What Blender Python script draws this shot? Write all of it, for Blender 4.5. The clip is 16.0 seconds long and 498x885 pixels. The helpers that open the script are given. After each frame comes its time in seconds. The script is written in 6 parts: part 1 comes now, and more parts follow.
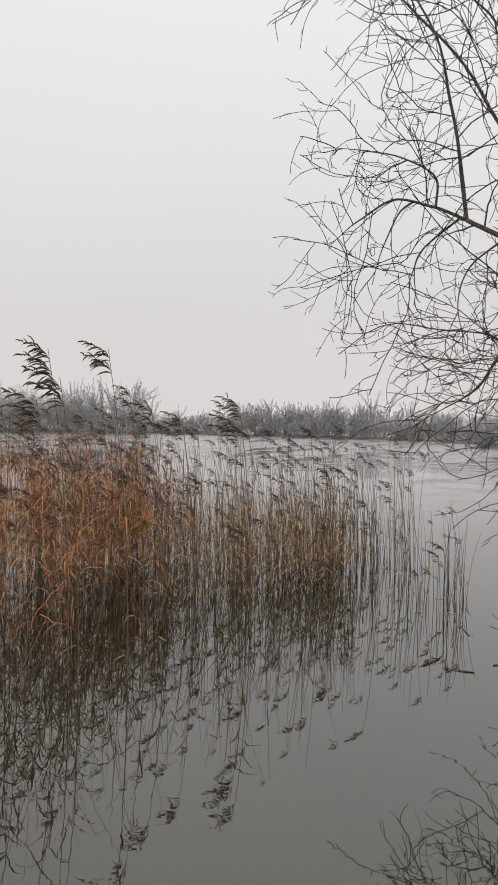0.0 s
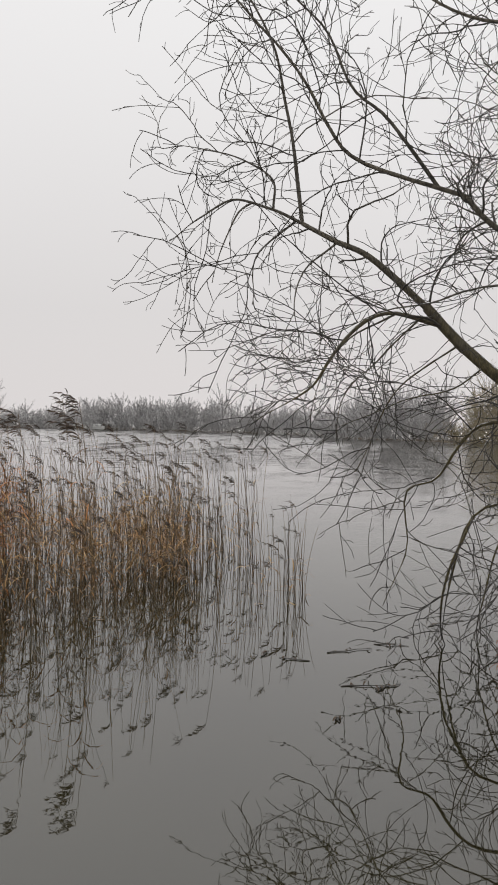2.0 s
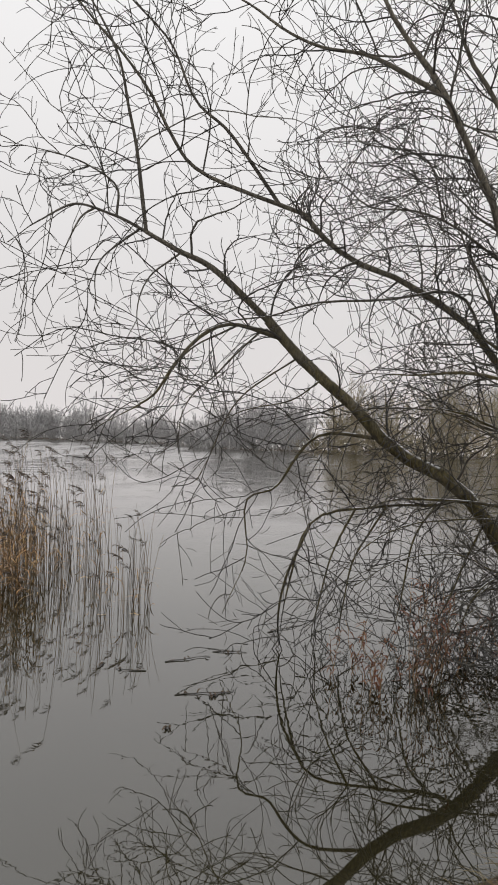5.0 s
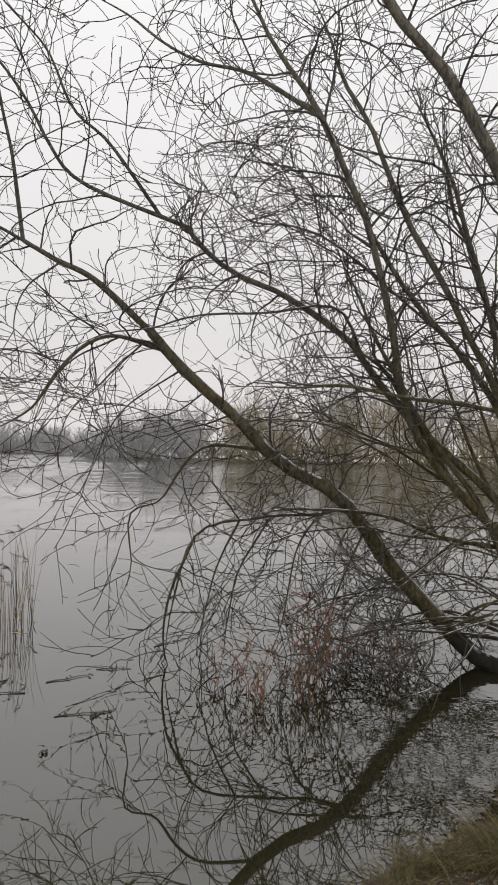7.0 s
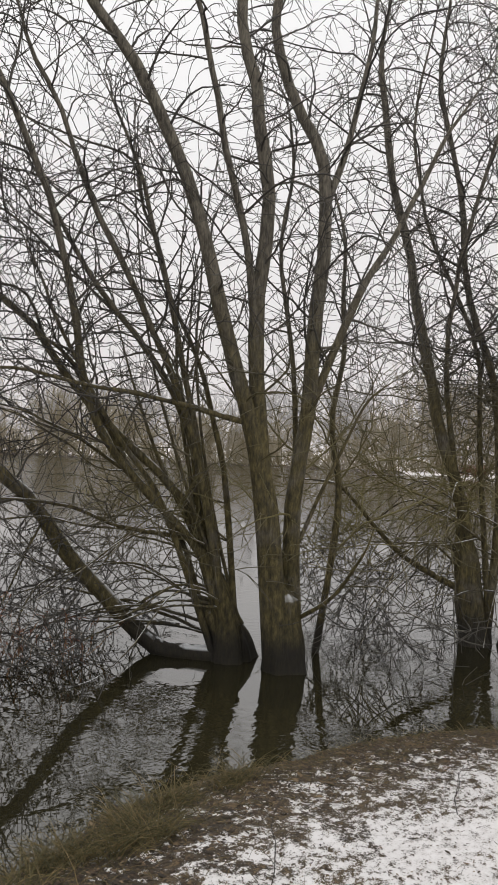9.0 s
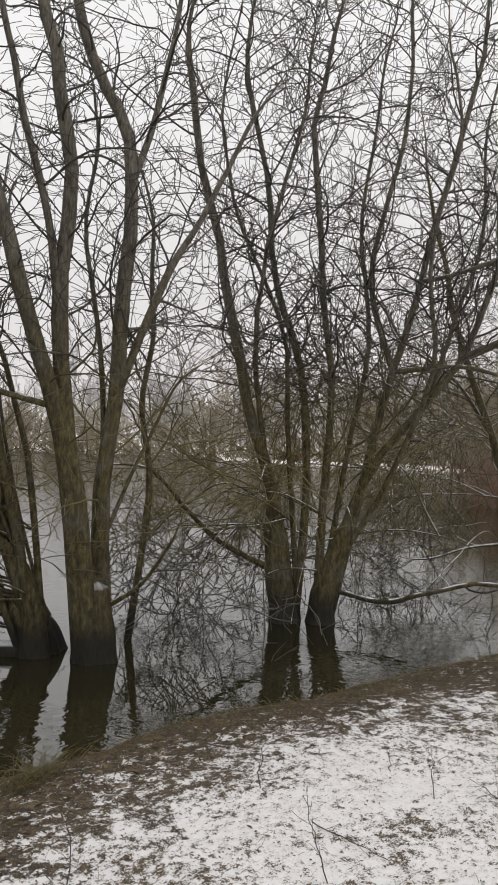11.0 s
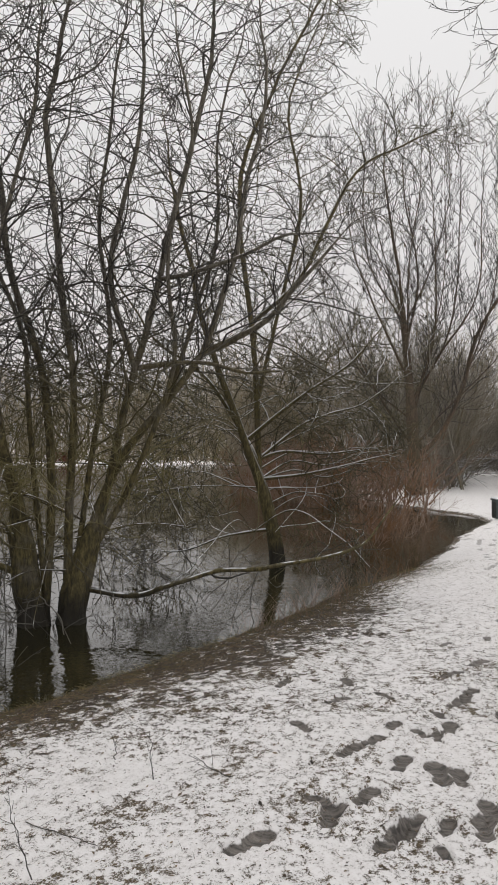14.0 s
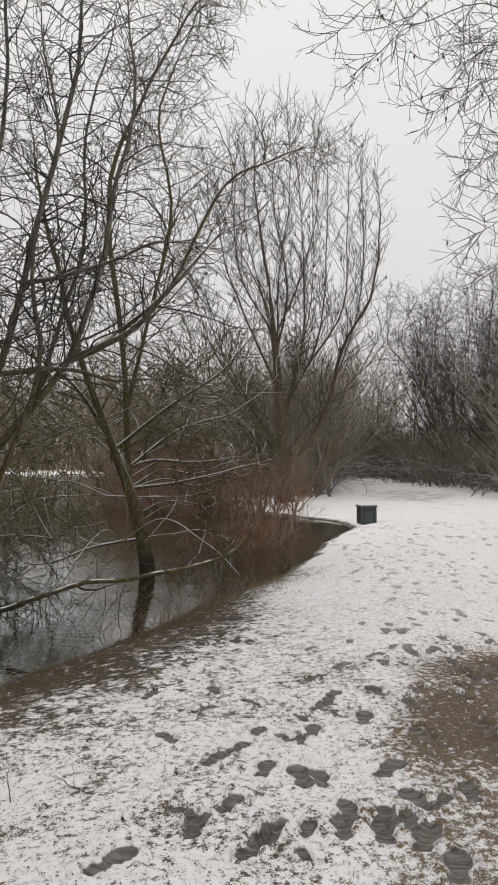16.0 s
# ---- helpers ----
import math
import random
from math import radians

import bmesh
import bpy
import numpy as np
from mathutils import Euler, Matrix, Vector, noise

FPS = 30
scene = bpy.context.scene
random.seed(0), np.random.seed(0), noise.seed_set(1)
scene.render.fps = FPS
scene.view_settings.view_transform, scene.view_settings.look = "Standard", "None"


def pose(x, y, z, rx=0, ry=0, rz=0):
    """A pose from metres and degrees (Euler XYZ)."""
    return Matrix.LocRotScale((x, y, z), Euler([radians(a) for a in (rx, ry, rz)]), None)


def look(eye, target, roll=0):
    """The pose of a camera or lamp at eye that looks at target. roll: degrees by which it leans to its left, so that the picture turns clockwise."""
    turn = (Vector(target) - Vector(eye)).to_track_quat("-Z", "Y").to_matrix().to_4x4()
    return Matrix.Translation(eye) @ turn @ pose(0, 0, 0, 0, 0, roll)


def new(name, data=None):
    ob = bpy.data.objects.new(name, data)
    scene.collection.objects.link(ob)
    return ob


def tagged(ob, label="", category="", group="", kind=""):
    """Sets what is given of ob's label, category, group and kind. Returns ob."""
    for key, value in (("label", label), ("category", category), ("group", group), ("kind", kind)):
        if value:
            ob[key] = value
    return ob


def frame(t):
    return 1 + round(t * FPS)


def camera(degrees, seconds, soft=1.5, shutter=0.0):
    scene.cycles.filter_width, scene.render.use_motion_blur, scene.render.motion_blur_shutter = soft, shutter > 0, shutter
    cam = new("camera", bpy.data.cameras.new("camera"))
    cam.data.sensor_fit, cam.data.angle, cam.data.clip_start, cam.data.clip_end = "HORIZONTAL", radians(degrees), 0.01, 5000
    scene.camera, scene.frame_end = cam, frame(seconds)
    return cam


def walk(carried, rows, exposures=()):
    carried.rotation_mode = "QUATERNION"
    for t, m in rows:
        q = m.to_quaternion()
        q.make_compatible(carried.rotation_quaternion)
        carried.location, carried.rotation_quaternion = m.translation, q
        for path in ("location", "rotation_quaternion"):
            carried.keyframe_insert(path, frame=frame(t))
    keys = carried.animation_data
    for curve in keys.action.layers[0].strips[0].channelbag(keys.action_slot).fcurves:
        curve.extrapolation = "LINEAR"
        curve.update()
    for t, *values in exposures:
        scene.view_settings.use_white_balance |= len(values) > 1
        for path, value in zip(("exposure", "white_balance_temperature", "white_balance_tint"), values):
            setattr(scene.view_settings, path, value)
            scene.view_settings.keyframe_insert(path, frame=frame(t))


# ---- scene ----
cam = camera(35.5, 16.0, 1.8)
PATH = [
    (0, (0.475, 0.249, 1.867), (0.471, 2.249, 1.827), 0.9),
    (0.5, (0.562, 0.246, 1.854), (0.661, 2.243, 1.818), 0.8),
    (1, (0.576, 0.173, 1.837), (0.764, 2.163, 1.799), 1.0),
    (1.5, (0.579, 0.216, 1.856), (0.881, 2.193, 1.816), 1.0),
    (2, (0.576, 0.235, 1.893), (0.948, 2.199, 1.844), 0.9),
    (2.5, (0.585, 0.235, 1.894), (0.995, 2.192, 1.843), 1.0),
    (3, (0.601, 0.23, 1.881), (1.071, 2.173, 1.832), 1.4),
    (3.5, (0.648, 0.213, 1.881), (1.181, 2.14, 1.841), 1.6),
    (4, (0.696, 0.197, 1.888), (1.311, 2.1, 1.858), 1.6),
    (6.3, (0.843, 0.153, 1.892), (1.645, 1.985, 1.893), 1.4),
    (6.5, (0.843, 0.154, 1.89), (1.678, 1.972, 1.895), 1.3),
    (7, (0.905, 0.128, 1.931), (1.844, 1.894, 1.94), 1.0),
    (7.5, (0.986, 0.1, 1.938), (2.036, 1.802, 1.951), 1.1),
    (8, (1.04, 0.049, 1.935), (2.201, 1.677, 1.948), 1.5),
    (8.5, (1.155, -0.028, 1.912), (2.475, 1.473, 1.932), 2.4),
    (9, (1.212, -0.01, 1.891), (2.709, 1.316, 1.908), 2.7),
    (9.5, (1.247, -0.012, 1.893), (2.819, 1.224, 1.897), 2.6),
    (10, (1.274, 0.003, 1.893), (2.928, 1.127, 1.895), 2.6),
    (10.2, (1.293, 0.02, 1.887), (2.981, 1.093, 1.891), 2.7),
    (12.5, (1.401, -0.241, 1.817), (3.231, 0.565, 1.82), -0.2),
    (13, (1.405, -0.286, 1.824), (3.284, 0.399, 1.824), -0.3),
    (13.5, (1.421, -0.338, 1.828), (3.354, 0.177, 1.826), -0.3),
    (14, (1.422, -0.356, 1.829), (3.378, 0.061, 1.838), -0.3),
    (14.5, (1.423, -0.362, 1.833), (3.396, -0.037, 1.857), -0.2),
    (15, (1.429, -0.368, 1.83), (3.414, -0.124, 1.862), 0.1),
    (15.5, (1.436, -0.387, 1.828), (3.430, -0.221, 1.861), 0.1),
    (16, (1.433, -0.397, 1.83), (3.430, -0.303, 1.859), -0.4),
]
walk(cam, [(t, look(eye, target, roll)) for t, eye, target, roll in PATH], exposures=[(0.0, 0.04), (4.0, 0.10), (7.0, 0.18), (8.5, 0.25), (10.2, 0.24), (12.5, 0.12), (16.0, 0.07)])

# ---- world, sun ----
world = bpy.data.worlds.new("overcast")
scene.world = world
world.use_nodes = True
wt = world.node_tree
wt.nodes.clear()


def wire(nt, a, b):
    nt.links.new(a, b)


w_out = wt.nodes.new("ShaderNodeOutputWorld")
w_bg = wt.nodes.new("ShaderNodeBackground")
w_sky = wt.nodes.new("ShaderNodeTexSky")
w_sky.sky_type = "NISHITA"
w_sky.sun_disc = False
w_sky.sun_elevation, w_sky.sun_rotation = radians(70), radians(-20)
w_sky.air_density, w_sky.dust_density = 1.0, 6.0
w_dim = wt.nodes.new("ShaderNodeVectorMath")
w_dim.operation = "SCALE"
w_dim.inputs["Scale"].default_value = 0.07
w_co = wt.nodes.new("ShaderNodeTexCoord")
w_sep = wt.nodes.new("ShaderNodeSeparateXYZ")
w_ramp = wt.nodes.new("ShaderNodeValToRGB")
cr = w_ramp.color_ramp
cr.elements[0].position, cr.elements[0].color = 0.0, (0.70, 0.665, 0.66, 1)
cr.elements[1].position, cr.elements[1].color = 1.0, (0.92, 0.905, 0.90, 1)
e = cr.elements.new(0.14)
e.color = (0.69, 0.668, 0.665, 1)
e = cr.elements.new(0.5)
e.color = (0.83, 0.82, 0.82, 1)
w_noise = wt.nodes.new("ShaderNodeTexNoise")
w_noise.inputs["Scale"].default_value, w_noise.inputs["Detail"].default_value = 1.3, 2.0
w_mul = wt.nodes.new("ShaderNodeMapRange")
w_mul.inputs["To Min"].default_value, w_mul.inputs["To Max"].default_value = 0.94, 1.06
w_cloud = wt.nodes.new("ShaderNodeVectorMath")
w_cloud.operation = "SCALE"
w_mix = wt.nodes.new("ShaderNodeMix")
w_mix.data_type = "RGBA"
w_mix.inputs["Factor"].default_value = 0.975
wire(wt, w_sky.outputs["Color"], w_dim.inputs[0])
wire(wt, w_co.outputs["Generated"], w_sep.inputs[0])
wire(wt, w_sep.outputs["Z"], w_ramp.inputs["Fac"])
wire(wt, w_co.outputs["Generated"], w_noise.inputs["Vector"])
wire(wt, w_noise.outputs["Fac"], w_mul.inputs["Value"])
wire(wt, w_ramp.outputs["Color"], w_cloud.inputs[0])
wire(wt, w_mul.outputs["Result"], w_cloud.inputs["Scale"])
wire(wt, w_dim.outputs["Vector"], w_mix.inputs["A"])
wire(wt, w_cloud.outputs["Vector"], w_mix.inputs["B"])
wire(wt, w_mix.outputs["Result"], w_bg.inputs["Color"])
w_bg.inputs["Strength"].default_value = 1.0
wire(wt, w_bg.outputs["Background"], w_out.inputs["Surface"])

sun = new("sun", bpy.data.lights.new("sun", "SUN"))
sun.data.energy, sun.data.angle, sun.data.color = 0.5, radians(30), (1.0, 0.97, 0.93)
sun.matrix_world = look((-3, 8, 24), (0, 0, 0))


# ---- materials ----
def material(name):
    m = bpy.data.materials.new(name)
    m.use_nodes = True
    nt = m.node_tree
    return m, nt, nt.nodes["Principled BSDF"]


def node(nt, kind, **inputs):
    n = nt.nodes.new("ShaderNode" + kind)
    for k, v in inputs.items():
        n.inputs[k.replace("_", " ")].default_value = v
    return n


def ramp(nt, source, *stops):
    r = nt.nodes.new("ShaderNodeValToRGB")
    els = r.color_ramp.elements
    els[0].position, els[0].color = stops[0][0], (*stops[0][1], 1)
    els[1].position, els[1].color = stops[-1][0], (*stops[-1][1], 1)
    for p, c in stops[1:-1]:
        els.new(p).color = (*c, 1)
    wire(nt, source, r.inputs["Fac"])
    return r.outputs["Color"]


def blend(nt, fac, a, b):
    m = nt.nodes.new("ShaderNodeMix")
    m.data_type = "RGBA"
    for v, s in ((fac, "Factor"), (a, "A"), (b, "B")):
        sock = m.inputs[s] if s == "Factor" else [i for i in m.inputs if i.name == s and i.type == "RGBA"][0]
        if isinstance(v, (int, float)):
            sock.default_value = v
        elif isinstance(v, tuple):
            sock.default_value = (*v, 1)
        else:
            wire(nt, v, sock)
    return [o for o in m.outputs if o.type == "RGBA"][0]


def calc(nt, op, a, b=0.0, c=0.0):
    m = nt.nodes.new("ShaderNodeMath")
    m.operation = op
    m.use_clamp = False
    for i, v in enumerate((a, b, c)):
        if isinstance(v, (int, float)):
            m.inputs[i].default_value = v
        else:
            wire(nt, v, m.inputs[i])
    return m.outputs[0]


def step(nt, v, lo, hi):
    m = nt.nodes.new("ShaderNodeMapRange")
    m.interpolation_type = "SMOOTHSTEP"
    m.inputs["From Min"].default_value, m.inputs["From Max"].default_value = lo, hi
    wire(nt, v, m.inputs["Value"])
    return m.outputs["Result"]


def relief(nt, bsdf, height, distance, strength=1.0):
    b = node(nt, "Bump", Strength=strength, Distance=distance)
    wire(nt, height, b.inputs["Height"])
    wire(nt, b.outputs["Normal"], bsdf.inputs["Normal"])


def grain(nt, scale, detail=3.0, rough=0.55, stretch=None):
    co = nt.nodes.new("ShaderNodeNewGeometry")
    vec = co.outputs["Position"]
    if stretch:
        mp = nt.nodes.new("ShaderNodeMapping")
        mp.inputs["Scale"].default_value = stretch
        wire(nt, vec, mp.inputs["Vector"])
        vec = mp.outputs["Vector"]
    n = node(nt, "TexNoise", Scale=scale, Detail=detail, Roughness=rough)
    wire(nt, vec, n.inputs["Vector"])
    return n.outputs["Fac"]


def bark_material(name, dark, light, moss, snow, moss_to=2.2, steep=0.50):
    m, nt, b = material(name)
    fine = grain(nt, 60, 4, 0.6, (1, 1, 0.24))
    big = grain(nt, 3.0, 3)
    coarse = grain(nt, 16, 5, 0.7, (1, 1, 0.28))
    both = calc(nt, "ADD", calc(nt, "MULTIPLY", fine, 0.5), calc(nt, "MULTIPLY", coarse, 0.5))
    col = ramp(nt, both, (0.40, dark), (0.60, light))
    geo = nt.nodes.new("ShaderNodeNewGeometry")
    sep = nt.nodes.new("ShaderNodeSeparateXYZ")
    wire(nt, geo.outputs["Position"], sep.inputs[0])
    if moss:
        low = calc(nt, "MULTIPLY", step(nt, sep.outputs["Z"], moss_to, 0.5 * moss_to), step(nt, big, 0.22, 0.5))
        fibre = grain(nt, 30.0, 5, 0.7, (1, 1, 0.34))
        pad = ramp(nt, fibre, (0.36, (0.032, 0.026, 0.012)), (0.5, (0.088, 0.072, 0.027)), (0.66, (0.185, 0.150, 0.060)))
        low = calc(nt, "MULTIPLY", low, step(nt, grain(nt, 9.0, 4, 0.6, (1, 1, 0.25)), 0.16, 0.40))
        col = blend(nt, calc(nt, "MULTIPLY", low, moss), col, pad)
        # wet, silty band left by the flood at the foot
        wet = step(nt, calc(nt, "ADD", sep.outputs["Z"], calc(nt, "MULTIPLY", big, 0.35)), 0.70, 0.30)
        col = blend(nt, calc(nt, "MULTIPLY", wet, 0.9), col, (0.016, 0.014, 0.011))
    if snow:
        sn = nt.nodes.new("ShaderNodeSeparateXYZ")
        wire(nt, geo.outputs["Normal"], sn.inputs[0])
        lie = calc(nt, "MULTIPLY", step(nt, sn.outputs["Z"], steep, steep + 0.30), step(nt, grain(nt, 5.0, 3), 0.56 - snow, 0.66 - snow))
        col = blend(nt, lie, col, (0.78, 0.79, 0.81))
    wire(nt, col, b.inputs["Base Color"])
    b.inputs["Roughness"].default_value = 0.85
    relief(nt, b, both, 0.03, 1.0)
    return m


def strand_material(name, *stops, rough=0.7, low_tint=0.0):
    """For joined thin pieces: the colour varies from piece to piece."""
    m, nt, b = material(name)
    geo = nt.nodes.new("ShaderNodeNewGeometry")
    col = ramp(nt, geo.outputs["Random Per Island"], *stops)
    n = grain(nt, 25, 2)
    if low_tint:
        # lighter olive tint on the lower twigs, rising with X, fading near the water
        pos = nt.nodes.new("ShaderNodeSeparateXYZ")
        wire(nt, geo.outputs["Position"], pos.inputs[0])
        col = blend(nt, calc(nt, "MULTIPLY", step(nt, calc(nt, "ADD", pos.outputs["Z"], calc(nt, "MULTIPLY", grain(nt, 1.5, 2), 1.6)), 4.0, 2.2), calc(nt, "MULTIPLY", calc(nt, "MULTIPLY", step(nt, pos.outputs["X"], 4.9, 6.3), step(nt, pos.outputs["Z"], 0.5, 1.4)), low_tint)), col, (0.20, 0.168, 0.056))
    col = blend(nt, calc(nt, "MULTIPLY", step(nt, n, 0.45, 0.75), 0.35), col, tuple(0.55 * v for v in stops[0][1]))
    wire(nt, col, b.inputs["Base Color"])
    b.inputs["Roughness"].default_value = rough
    return m


def whitened_material(name, bark, whitening):
    """Bare twigs whitened: frost on the hedge, haze put into the far woods' colour."""
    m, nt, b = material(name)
    pale_fac = calc(nt, "ADD", whitening - 0.12, calc(nt, "MULTIPLY", step(nt, grain(nt, 1.2, 4, 0.6), 0.3, 0.7), 0.24))
    wire(nt, blend(nt, pale_fac, bark, (0.80, 0.79, 0.79)), b.inputs["Base Color"])
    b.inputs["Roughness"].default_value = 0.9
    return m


M_BARK = bark_material("willow bark", (0.060, 0.053, 0.041), (0.20, 0.178, 0.138), 0.95, 0.08, 3.8)
M_BARK_THIN = bark_material("thin willow bark", (0.054, 0.048, 0.040), (0.16, 0.145, 0.118), 0.8, 0.10, 3.4)
M_BARK_SNOWY = bark_material("snow-laden bark", (0.050, 0.041, 0.021), (0.165, 0.134, 0.062), 0.9, 0.38, 4.5, 0.20)
M_BARK_FAR = bark_material("alder bark", (0.050, 0.037, 0.025), (0.150, 0.112, 0.076), 0.3, 0.06, 3.0)
M_TWIG = strand_material("willow twig", (0.0, (0.030, 0.027, 0.023)), (0.6, (0.060, 0.054, 0.045)), (1.0, (0.125, 0.114, 0.093)), low_tint=0.8)
M_TWIG_OLIVE = strand_material("olive twig", (0.0, (0.034, 0.030, 0.014)), (0.6, (0.070, 0.060, 0.026)), (1.0, (0.13, 0.108, 0.048)))
M_TWIG_GREY = strand_material("grey-brown twig", (0.0, (0.030, 0.026, 0.023)), (0.6, (0.055, 0.047, 0.040)), (1.0, (0.10, 0.086, 0.072)))
M_TWIG_SNOW = bark_material("snowy twig", (0.075, 0.060, 0.050), (0.20, 0.158, 0.122), 0, 0.20)
M_SNOW_WHIP = bark_material("snow-laden whip", (0.09, 0.075, 0.06), (0.20, 0.165, 0.13), 0, 0.32)
M_TWIG_RED = strand_material("red shrub twig", (0.0, (0.10, 0.035, 0.018)), (0.6, (0.17, 0.065, 0.03)), (1.0, (0.24, 0.12, 0.06)))
M_BUSH = strand_material("brown shrub twig", (0.0, (0.16, 0.10, 0.055)), (0.6, (0.28, 0.175, 0.085)), (1.0, (0.38, 0.27, 0.13)))
M_HEDGE = whitened_material("frosted hedge twig", (0.150, 0.120, 0.064), 0.14)
# far woods stand in haze: the paleness is painted into their base colour
M_WOODS = whitened_material("haze-pale far wood", (0.15, 0.142, 0.138), 0.46)
M_RUST = whitened_material("rust shrub twig", (0.185, 0.092, 0.037), 0.09)
M_OLIVE = whitened_material("pale olive shrub", (0.185, 0.138, 0.060), 0.14)
# haze painted into the colour here too, more thinly
M_WOODS_NEAR = whitened_material("haze-pale nearer wood", (0.225, 0.175, 0.070), 0.17)
M_REED = strand_material("reed stem", (0.0, (0.045, 0.036, 0.026)), (0.45, (0.15, 0.104, 0.058)), (0.8, (0.26, 0.172, 0.086)), (1.0, (0.36, 0.26, 0.15)))
M_REED_TAN = strand_material("tan reed leaf", (0.0, (0.18, 0.090, 0.032)), (0.5, (0.34, 0.185, 0.062)), (1.0, (0.50, 0.34, 0.15)))
M_REED_LEAF = strand_material("reed leaf", (0.0, (0.23, 0.075, 0.020)), (0.5, (0.40, 0.155, 0.040)), (1.0, (0.50, 0.26, 0.09)))
M_PLUME = strand_material("reed plume", (0.0, (0.055, 0.042, 0.034)), (1.0, (0.17, 0.125, 0.090)))
M_GRASS = strand_material("winter grass", (0.0, (0.05, 0.05, 0.018)), (0.5, (0.12, 0.10, 0.035)), (1.0, (0.26, 0.19, 0.085)))
M_LITTER = strand_material("dead leaf", (0.0, (0.022, 0.016, 0.011)), (0.6, (0.075, 0.048, 0.027)), (1.0, (0.22, 0.155, 0.085)))


def water_material():
    m, nt, b = material("lake water")
    slow = grain(nt, 0.35, 2)
    wire(nt, ramp(nt, slow, (0.35, (0.020, 0.018, 0.009)), (0.65, (0.028, 0.025, 0.012))), b.inputs["Base Color"])
    geo = nt.nodes.new("ShaderNodeNewGeometry")
    away = nt.nodes.new("ShaderNodeVectorMath")
    away.operation = "DISTANCE"
    away.inputs[1].default_value = (3.0, 2.0, 0.0)
    wire(nt, geo.outputs["Position"], away.inputs[0])
    # calm in the lee of the bank, ruffled by the breeze further out
    open_water = step(nt, away.outputs["Value"], 9.0, 40.0)
    wire(nt, calc(nt, "ADD", 0.015, calc(nt, "MULTIPLY", open_water, 0.03)), b.inputs["Roughness"])
    b.inputs["IOR"].default_value = 1.98
    # small ripples run in along the trees, the water by the reeds lies still
    sep = nt.nodes.new("ShaderNodeSeparateXYZ")
    wire(nt, geo.outputs["Position"], sep.inputs[0])
    stir = calc(nt, "ADD", 0.12, calc(nt, "MULTIPLY", step(nt, sep.outputs["X"], 3.0, 6.0), 0.9))
    ripple = calc(nt, "MULTIPLY", grain(nt, 9.0, 2, 0.5), calc(nt, "MULTIPLY", stir, step(nt, grain(nt, 0.45, 2), 0.36, 0.62)))
    relief(nt, b, ripple, 0.009, 0.6)
    return m


def ground_material():
    m, nt, b = material("snowy bank")
    att = {}
    for key in ("shore", "mud", "tread"):
        n = nt.nodes.new("ShaderNodeAttribute")
        n.attribute_name = key
        att[key] = n.outputs["Fac"]
    patch, broad = grain(nt, 2.4, 5, 0.65), grain(nt, 0.9, 3, 0.6)
    speck, clump, tuft = grain(nt, 110, 4, 0.75), grain(nt, 21, 5, 0.75), grain(nt, 8.5, 5, 0.7)
    soil = ramp(nt, speck, (0.40, (0.016, 0.011, 0.007)), (0.5, (0.056, 0.039, 0.022)), (0.61, (0.170, 0.125, 0.070)))
    trodden = ramp(nt, grain(nt, 26, 2, 0.5, (3.2, 0.35, 1.0)), (0.36, (0.050, 0.043, 0.036)), (0.64, (0.215, 0.190, 0.168)))
    litter = step(nt, clump, 0.50, 0.62)
    soil = blend(nt, calc(nt, "MULTIPLY", litter, 0.40), soil, (0.165, 0.120, 0.064))
    soil = blend(nt, calc(nt, "MULTIPLY", step(nt, patch, 0.56, 0.42), 0.55), soil, (0.020, 0.015, 0.010))
    # snow cover: thin and broken by the water, fuller inland
    edge = calc(nt, "ADD", att["shore"], calc(nt, "MULTIPLY", patch, 2.6))
    fringe = step(nt, calc(nt, "ADD", att["shore"], calc(nt, "MULTIPLY", patch, 1.5)), 0.55, 2.1)
    cover = calc(nt, "ADD", calc(nt, "MULTIPLY", fringe, 0.22), calc(nt, "MULTIPLY", step(nt, edge, 1.6, 3.6), 0.13))
    geo = nt.nodes.new("ShaderNodeNewGeometry")
    sep = nt.nodes.new("ShaderNodeSeparateXYZ")
    wire(nt, geo.outputs["Position"], sep.inputs[0])
    # deeper snow further along the path
    cover = calc(nt, "ADD", cover, calc(nt, "MULTIPLY", calc(nt, "MULTIPLY", step(nt, edge, 2.0, 3.4), step(nt, sep.outputs["X"], 6.5, 10.0)), 0.16))
    thin = calc(nt, "ADD", calc(nt, "MULTIPLY", speck, 0.42), calc(nt, "MULTIPLY", clump, 0.58))
    thin = calc(nt, "ADD", 0.5, calc(nt, "MULTIPLY", calc(nt, "SUBTRACT", thin, 0.5), 1.75))
    # dead tussocks break the snow beside the water
    thin = calc(nt, "ADD", thin, calc(nt, "MULTIPLY", calc(nt, "MULTIPLY", calc(nt, "SUBTRACT", tuft, 0.5), 1.3), calc(nt, "ADD", 0.15, step(nt, edge, 3.6, 2.0))))
    uneven = calc(nt, "ADD", calc(nt, "MULTIPLY", calc(nt, "SUBTRACT", patch, 0.5), 0.60), calc(nt, "MULTIPLY", calc(nt, "SUBTRACT", broad, 0.5), 0.52))
    earth = ramp(nt, thin, (0.34, (0.026, 0.018, 0.009)), (0.5, (0.085, 0.056, 0.027)), (0.66, (0.23, 0.160, 0.085)))
    hole = calc(nt, "ADD", calc(nt, "SUBTRACT", thin, cover), uneven)
    bare = step(nt, hole, 0.185, 0.265)
